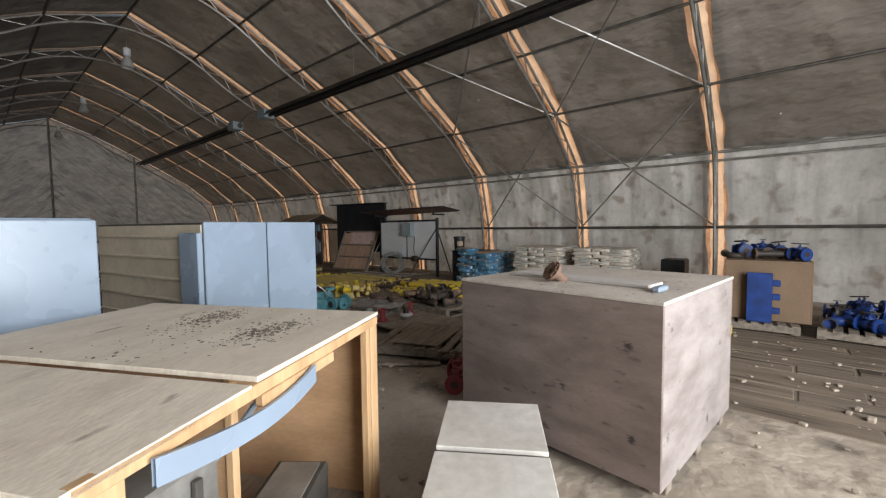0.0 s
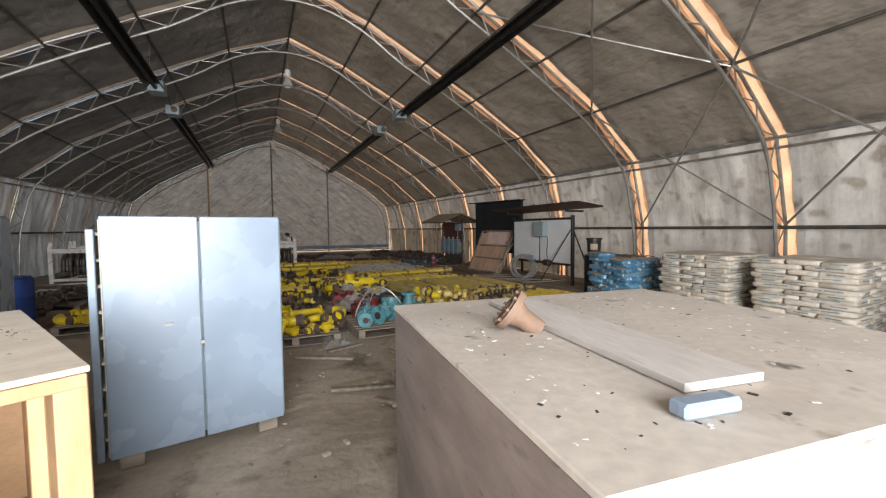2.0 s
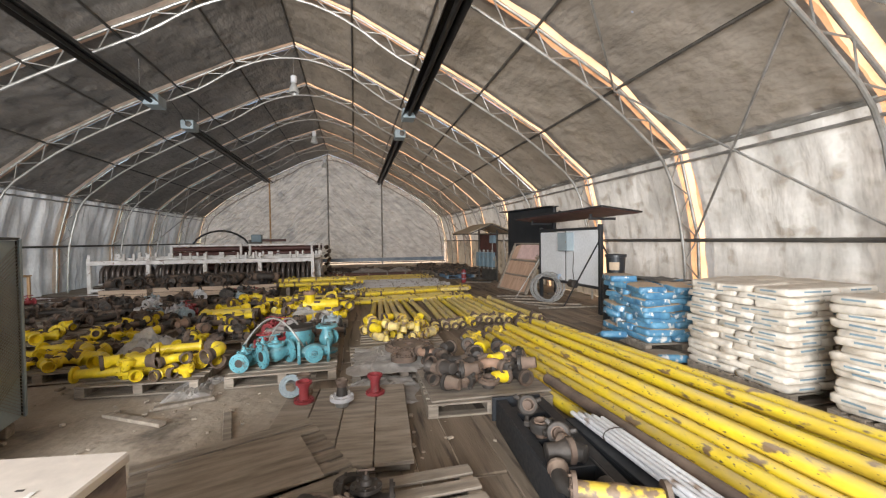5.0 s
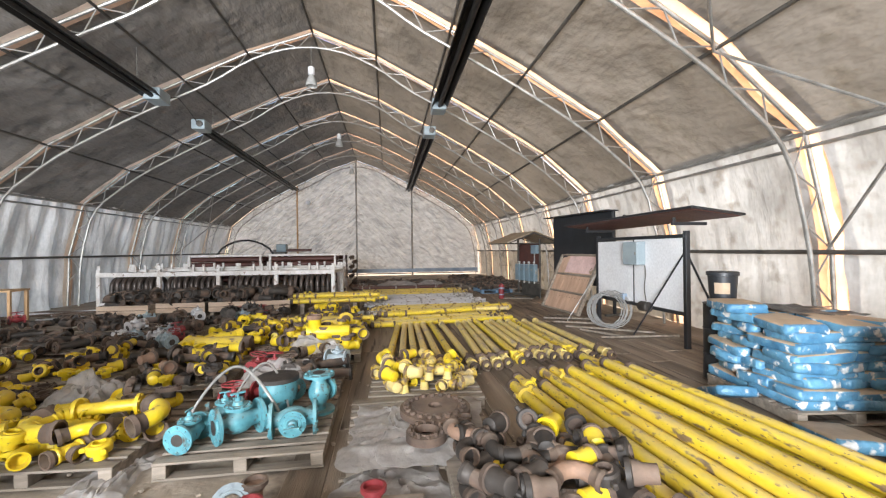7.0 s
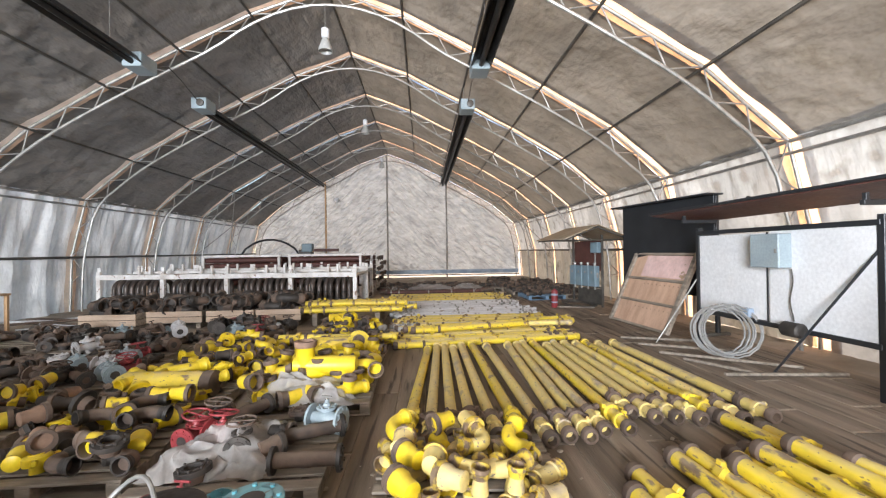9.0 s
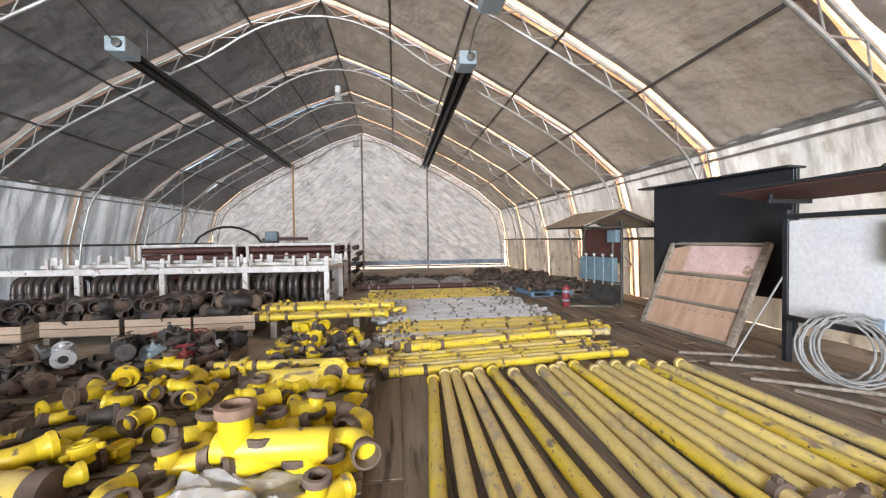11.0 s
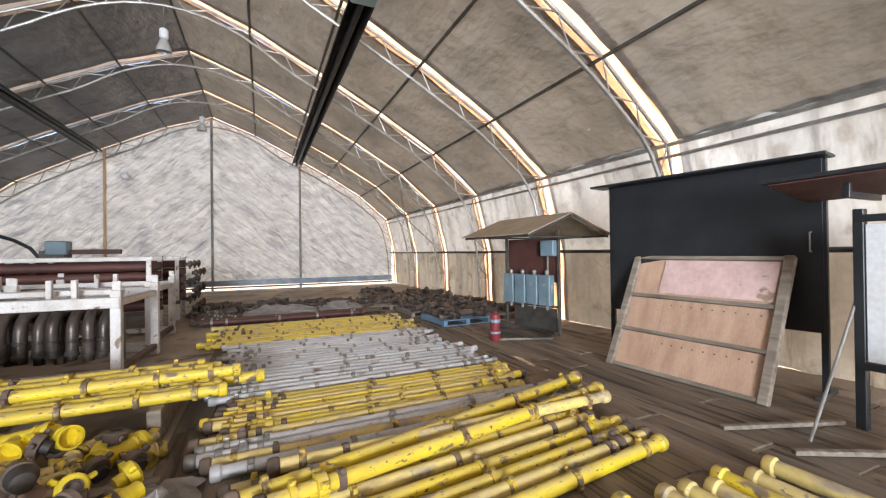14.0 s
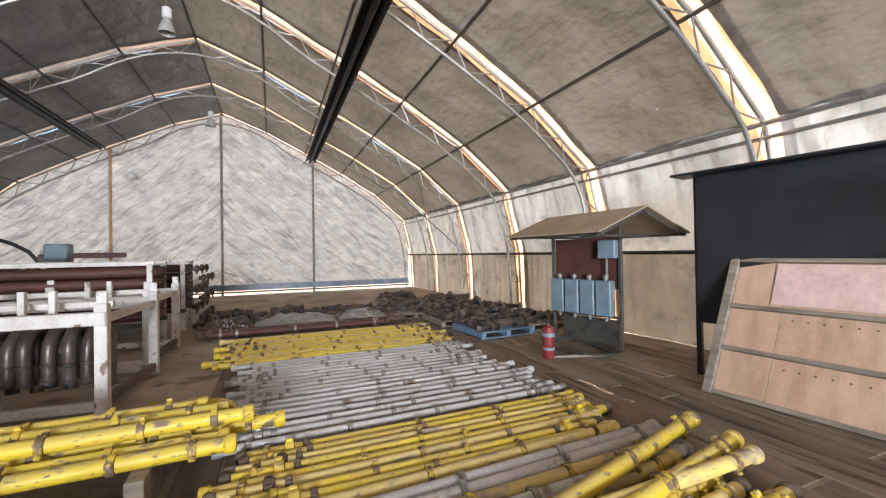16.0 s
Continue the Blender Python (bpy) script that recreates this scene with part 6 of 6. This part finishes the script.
for k, (x, y, ln, rz) in enumerate(((9.0, 10.6, 1.3, 62), (8.9, 11.2, 1.1, 70), (9.1, 9.9, 1.6, 55), (9.3, 9.2, 1.4, 84), (8.8, 9.6, 0.9, 30), (8.95, 15.0, 1.0, 70))):
    tagged(part("angle_bar", Solid().box((0, 0, 0.02), (0.05, ln, 0.035), 0.004), PALLET, m=pose(x, y, 0.018, 0, 0, rz)), "thin bar lying on the floor", "bar", "bars on the floor")
tagged(part("steel_rod", Solid().rod((8.75, 10.95, 0.03), (9.62, 10.93, 1.32), 0.012, n=8), STEEL), "thin rod leaning on the frame", "rod")

# ---- white racks with pipe bends ----
def build_rack(m, label):
    ob = thing("white_rack", m, label, "rack", "white pipe racks")
    xs = [-3.4, -1.7, 0, 1.7, 3.4]
    for x in xs:
        for y in (0, 1.5):
            part("leg", Solid().box((x, y, 0.56), (0.11, 0.10, 1.12), 0.008), WHITE_PAINT, ob)
            part("lug", Solid().box((x, y, 1.17), (0.09, 0.03, 0.12), 0.012), WHITE_PAINT, ob)
        part("cross_rail", Solid().box((x, 0.75, 0.96), (0.08, 1.4, 0.08), 0.006), WHITE_PAINT, ob)
        part("base_cross", Solid().box((x, 0.75, 0.12), (0.08, 1.4, 0.08), 0.006), RUST, ob)
    for y in (0, 1.5):
        part("top_rail", Solid().box((0, y + (-0.02 if y == 0 else 0.02), 0.97), (6.9, 0.10, 0.13), 0.008), WHITE_PAINT, ob)
        part("base_rail", Solid().box((0, y, 0.10), (6.9, 0.08, 0.09), 0.008), WHITE_PAINT, ob)
    for x in (-2.6, -2.3, -0.9, -0.6, 0.9, 1.15, 1.4, 2.6, 2.85):
        part("stake", Solid().box((x, 0.35, 1.10), (0.06, 0.06, 0.28), 0.006), WHITE_PAINT, ob)
    part("upper_rail", Solid().box((0.2, 0.55, 1.06), (6.2, 0.07, 0.07), 0.006), WHITE_PAINT, ob)
    return ob


RACK = pose(-0.16, 15.62, 0.0, 0, 0, -3.5)
rack_one = build_rack(RACK, "white-painted steel pipe rack with a scuffed frame")
copy_thing(rack_one, pose(-0.2, 17.3, 0.0, 0, 0, -2))
bend = None
q = random.Random(8)
for k in range(40):
    x = -3.2 + 0.164 * k + q.uniform(-0.015, 0.015)
    if min(abs(x - c) for c in (-3.4, -1.7, 0, 1.7, 3.4)) < 0.10:
        continue
    m = RACK @ pose(x, 0.22, 0.14, 0, q.uniform(-3, 3), 90 + q.uniform(-5, 5))
    if bend is None:
        bend = thing("gooseneck_bend", m, "dark oily steel gooseneck pipe bend hung in a rack", "pipe bend", "gooseneck bends")
        pts = [(0.42, 0, 0.02), (0.42, 0, 0.42)] + [(0.21 + 0.21 * math.cos(radians(a)), 0, 0.48 + 0.21 * math.sin(radians(a))) for a in range(0, 181, 20)] + [(0, 0, 0.40), (0, 0, 0.255)]
        part("tube", Solid().tube(pts, 0.062, 12), RUST_DARK, bend)
        part("band", Solid().turned([(0.064, -0.02), (0.072, -0.015), (0.072, 0.015), (0.064, 0.02)], 12, Matrix.Translation((0, 0, 0.36))), DARK_IRON, bend)
        part("end", pipe_mouth(Solid(), (0, 0, 0.18), (0, 0, -1), 0.068), DARK_IRON, bend)
    else:
        copy_thing(bend, m)


# wooden crates of dark bends in front of the racks
def build_bin(m, w, d):
    ob = thing("wooden_crate", m, "low pine crate filled with dark pipe bends", "crate", "pine crates")
    for z in (0.13, 0.25):
        for y in (0, d):
            part("board", Solid().box((w / 2, y, z + 0.06), (w, 0.022, 0.11), 0.003), PINE_PALE, ob)
        for x in (0.011, w - 0.011):
            part("end_board", Solid().box((x, d / 2, z + 0.06), (0.022, d - 0.03, 0.11), 0.003), PALLET, ob)
    part("bottom", Solid().box((w / 2, d / 2, 0.125), (w - 0.05, d - 0.05, 0.02), 0.002), PALLET, ob)
    for x in (0.08, w - 0.08):
        part("runner", Solid().box((x, d / 2, 0.056), (0.09, d, 0.10), 0.004), PALLET, ob)
    return ob


for k, (x, y, w) in enumerate(((-1.85, 13.05, 1.12), (-0.72, 13.33, 1.12), (0.50, 13.30, 0.96), (1.50, 13.32, 0.92))):
    build_bin(pose(x, y, 0.005, 0, 0, -1 + k), w, 1.25)
    heap(x + 0.22, y + 0.26, x + w - 0.22, y + 1.0, 0.15, [("huge_elbow", "dark"), ("big_elbow", "dark"), ("huge_elbow", "rust"), ("big_elbow", "dark")], 36, 80 + k, 3, 0.15)

# red pipe bundles behind
for k, (x0, x1, y) in enumerate(((-2.35, 0.25, 19.0), (0.45, 2.95, 19.1), (-2.2, 0.6, 20.8), (0.7, 3.1, 21.0))):
    ob = thing("red_pipe_rack", pose((x0 + x1) / 2, y, 0.14), "rack of dark red pipes under a white rail", "rack", "red pipe racks")
    w = x1 - x0
    for j in range(5):
        for i in range(4):
            part("pipe", Solid().rod((-w / 2, -0.3 + 0.2 * i, 0.42 + 0.19 * j), (w / 2, -0.3 + 0.2 * i, 0.42 + 0.19 * j), 0.085, n=12), REDBOARD, ob)
    for y2 in (-0.46, 0.46):
        part("rail", Solid().box((0, y2 * 0.9, 1.33), (w, 0.08, 0.07), 0.005), WHITE_PAINT, ob)
        part("rail", Solid().box((0, y2, 0.28), (w, 0.08, 0.08), 0.005), DARK_STEEL, ob)
        for x in (-w / 2 + 0.06, w / 2 - 0.06):
            part("post", Solid().box((x, y2, 0.59), (0.08, 0.07, 1.46), 0.005), WHITE_PAINT, ob)
for k in range(3):
    for j in range(7):
        fitting("union", "rust", pose(3.35 + 0.12 * (j % 2), 20.2 + 0.7 * k, 0.12 + 0.2 * j, 90, 0, 90))
swb = thing("grey_machine", pose(-0.6, 24.6, 0), "small grey machine with a red arm by the end wall", "machine")
part("body", Solid().box((0, 0, 0.85), (0.6, 0.5, 1.7), 0.03), DARK_STEEL, swb)
part("head", Solid().box((0.1, -0.1, 1.78), (0.5, 0.4, 0.4), 0.03), BLUEGREY, swb)
part("arm", Solid().box((0.9, 0, 1.66), (1.3, 0.12, 0.14), 0.01), REDBOARD, swb)
part("hose", Solid().tube([(-3.2 + 0.33 * t, 0, 1.3 + 0.9 * math.sin(math.pi * min(1, t / 9)) ** 0.6) for t in range(10)], 0.05, 8), BLACK_SHEET, swb)

# far junk before the end wall
q = random.Random(14)
for k in range(7):
    x, y = 3.9 + 0.62 * k + q.uniform(-0.1, 0.1), 20.3 + q.uniform(-0.5, 1.2)
    pallet(x, y, q.uniform(-4, 4))
    heap(x - 0.5, y - 0.5, x + 0.5, y + 0.5, DECK, RUSTY, 9, 90 + k, 2)
for k in range(12):
    y = 19.0 + 0.13 * k
    pipe(0, (3.7 + q.uniform(-0.2, 0.2), y, 0.10), (7.2 + q.uniform(-0.3, 0.3), y + q.uniform(-0.1, 0.1), 0.10), 0.055, RUST if k % 3 else REDBOARD, "dark rusty pipe lying across the floor", "rusty cross pipes")
film_sheet(5.3, 19.6, 0.16, 1.6, 0.8, 0.16, 33)
film_sheet(6.7, 19.7, 0.16, 1.0, 0.8, 0.16, 35)
for k, (x, y) in enumerate(((8.75, 17.3), (9.95, 17.5), (8.6, 18.7), (9.8, 18.9), (8.5, 20.1), (9.7, 20.3), (8.4, 21.6), (9.7, 21.8), (8.6, 23.2))):
    if k == 0:
        build_pallet(pose(x, y, 0.01, 0, 0, 3), "blue-painted wooden pallet with rusty bends", BLUE_PAINT)
    else:
        pallet(x, y, q.uniform(-5, 5))
    heap(x - 0.5, y - 0.5, x + 0.5, y + 0.5, DECK, RUSTY, 14, 110 + k, 2)

# dark rods, hoses and scrap on the west side
for k in range(26):
    x, y = q.uniform(-4.2, -1.2), q.uniform(9.2, 15.0)
    ln, a = q.uniform(1.2, 2.8), radians(q.uniform(-25, 25))
    tagged(part("scrap_rod", Solid().rod((x - ln / 2 * math.cos(a), y - ln / 2 * math.sin(a), 0.03 + 0.02 * (k % 3)), (x + ln / 2 * math.cos(a), y + ln / 2 * math.sin(a), 0.03 + 0.02 * (k % 3)), q.uniform(0.012, 0.03), n=8), RUST if k % 2 else GREY_PIPE), "thin scrap rod lying on the floor", "rod", "scrap rods")
for k, (x, y) in enumerate(((-1.75, 11.9), (-3.2, 11.8), (-1.7, 8.9), (-3.1, 9.6))):
    pallet(x, y, q.uniform(-8, 8))
    heap(x - 0.5, y - 0.5, x + 0.5, y + 0.5, DECK, MIXED if k % 2 else RUSTY, 12, 130 + k, 1)
tb = thing("work_table", pose(-4.0, 13.2, 0, 0, 0, 5), "small wooden work table by the west wall", "table")
part("top", Solid().box((0, 0, 0.78), (0.9, 0.6, 0.04), 0.004), LUMBER, tb)
for x in (-0.4, 0.4):
    for y in (-0.25, 0.25):
        part("leg", Solid().box((x, y, 0.38), (0.06, 0.06, 0.76), 0.004), LUMBER, tb)

# ---- under the roof ----
def heater(x, y0, y1, box_y, flip):
    ob = thing("radiant_heater", pose(x, 0, 5.02), "black radiant tube heater hung under the roof", "heater", "radiant heaters")
    part("tube", Solid().rod((0, y0, 0), (0, y1, 0), 0.05, n=12), HEATER, ob)
    so = Solid()
    prof = [(-0.19, -0.03), (-0.10, 0.10), (0.10, 0.10), (0.19, -0.03), (0.17, -0.03), (0.09, 0.085), (-0.09, 0.085), (-0.17, -0.03)]
    so.add([(a, y, b) for y in (y0, y1) for a, b in prof], [(i, (i + 1) % 8, 8 + (i + 1) % 8, 8 + i) for i in range(8)])
    part("reflector", so, HEATER, ob, smooth=0)
    part("burner_box", Solid().box((0, box_y, 0.05), (0.34, 0.46, 0.26), 0.015), GREYBOX, ob, "grey enamelled burner box")
    part("burner_fan", Solid().turned([(0.08, 0), (0.08, 0.05), (0.05, 0.06), (0.0005, 0.06)], 14, Matrix.Translation((0.05, box_y - 0.23 * flip, 0.05)) @ pose(0, 0, 0, 90 * flip, 0, 0)), DARK_STEEL, ob)
    n = int((y1 - y0) / 3.05)
    for k in range(n + 1):
        y = y0 + 0.5 + (y1 - y0 - 1.0) * k / max(1, n)
        part("hanger", Solid().rod((0, y, 0.08), (0, y, roof_at(x) - 5.1), 0.006, n=5), STEEL, ob)


for x in (-0.12, 6.16):
    heater(x, 14.75, 26.2, 14.5, 1)
    heater(x, 0.2, 12.1, 12.32, -1)
    tagged(part("gas_hose", Solid().tube([(x, 12.55, 5.1), (x + 0.05, 13.1, 5.35), (x, 13.6, 5.3), (x, 14.25, 5.1)], 0.012, 6), DARK_STEEL), "dark gas hose between two heaters", "hose")
lamp = None
for y in (1.22 + 0.9, 7.4, 13.42, 19.52, 25.62):
    if lamp is None:
        lamp = thing("high_bay_lamp", pose(3.0, y, 5.92), "unlit high-bay lamp with a clear glass bell", "lamp", "ridge lamps")
        part("ballast", Solid().turned([(0.06, 0.24), (0.085, 0.26), (0.085, 0.43), (0.05, 0.46), (0.0005, 0.47)], 16), BOARD_WHITE, lamp)
        part("bell", Solid().turned([(0.05, 0.25), (0.09, 0.17), (0.145, 0.02), (0.15, -0.05), (0.14, -0.05), (0.085, 0.16), (0.04, 0.24)], 20), LAMP_GLASS, lamp, "dusty prismatic glass bell")
        part("hanger", Solid().rod((0, 0, 0.48), (0, 0, 1.0), 0.008, n=5), STEEL, lamp)
    else:
        copy_thing(lamp, pose(3.0, y, 5.92))

# White globe added for a bright dot whose source is unknown.
bulk = thing("bulkhead_light", pose(0.15, 28.2, 4.55), "small white globe added for a bright dot on the end wall", "lamp")
part("base", Solid().box((0, 0.2, 0), (0.16, 0.3, 0.16), 0.02), WHITE_PAINT, bulk)
part("globe", Solid().turned([(0.0005, -0.14), (0.10, -0.10), (0.14, 0), (0.10, 0.06)], 16, None, "y"), BOARD_WHITE, bulk)

# ---- floor boards, last ----
q = random.Random(77)
BOARDS = [mesh_of(Solid().box((0, 0, 0), (0.285, 2.76, 0.03), 0.006), PLANK) for _ in range(3)]
floor_ob = bpy.data.objects["floor"]
for i in range(22):
    for j in range(-2, 8):
        x = 4.30 + 0.292 * i
        y = 0.8 + 2.79 * j + (1.3 if i % 3 == 1 else 0.5 if i % 3 == 2 else 0)
        if x > 10.4:
            continue
        ob = new("plank", q.choice(BOARDS))
        ob.parent = floor_ob
        ob.matrix_basis = pose(x, y, -0.003 + q.uniform(-0.003, 0.003), q.uniform(-0.12, 0.12), q.uniform(-0.5, 0.5), q.uniform(-0.3, 0.3))
so = Solid()
for k in range(900):
    x, y = q.uniform(1.5, 7.5), q.uniform(-1.5, 8)
    s = abs(q.gauss(0, 0.016)) + 0.005
    so.box((x, y, 0.008 + s * 0.3), (s * q.uniform(1, 2), s, s * 0.7), s * 0.2, pose(x, y, 0, 0, 0, q.uniform(0, 180)) @ pose(-x, -y, 0))
tagged(part("gravel", so, DIRT), "loose dirt crumbs and stones on the floor", "gravel", kind="stuff")
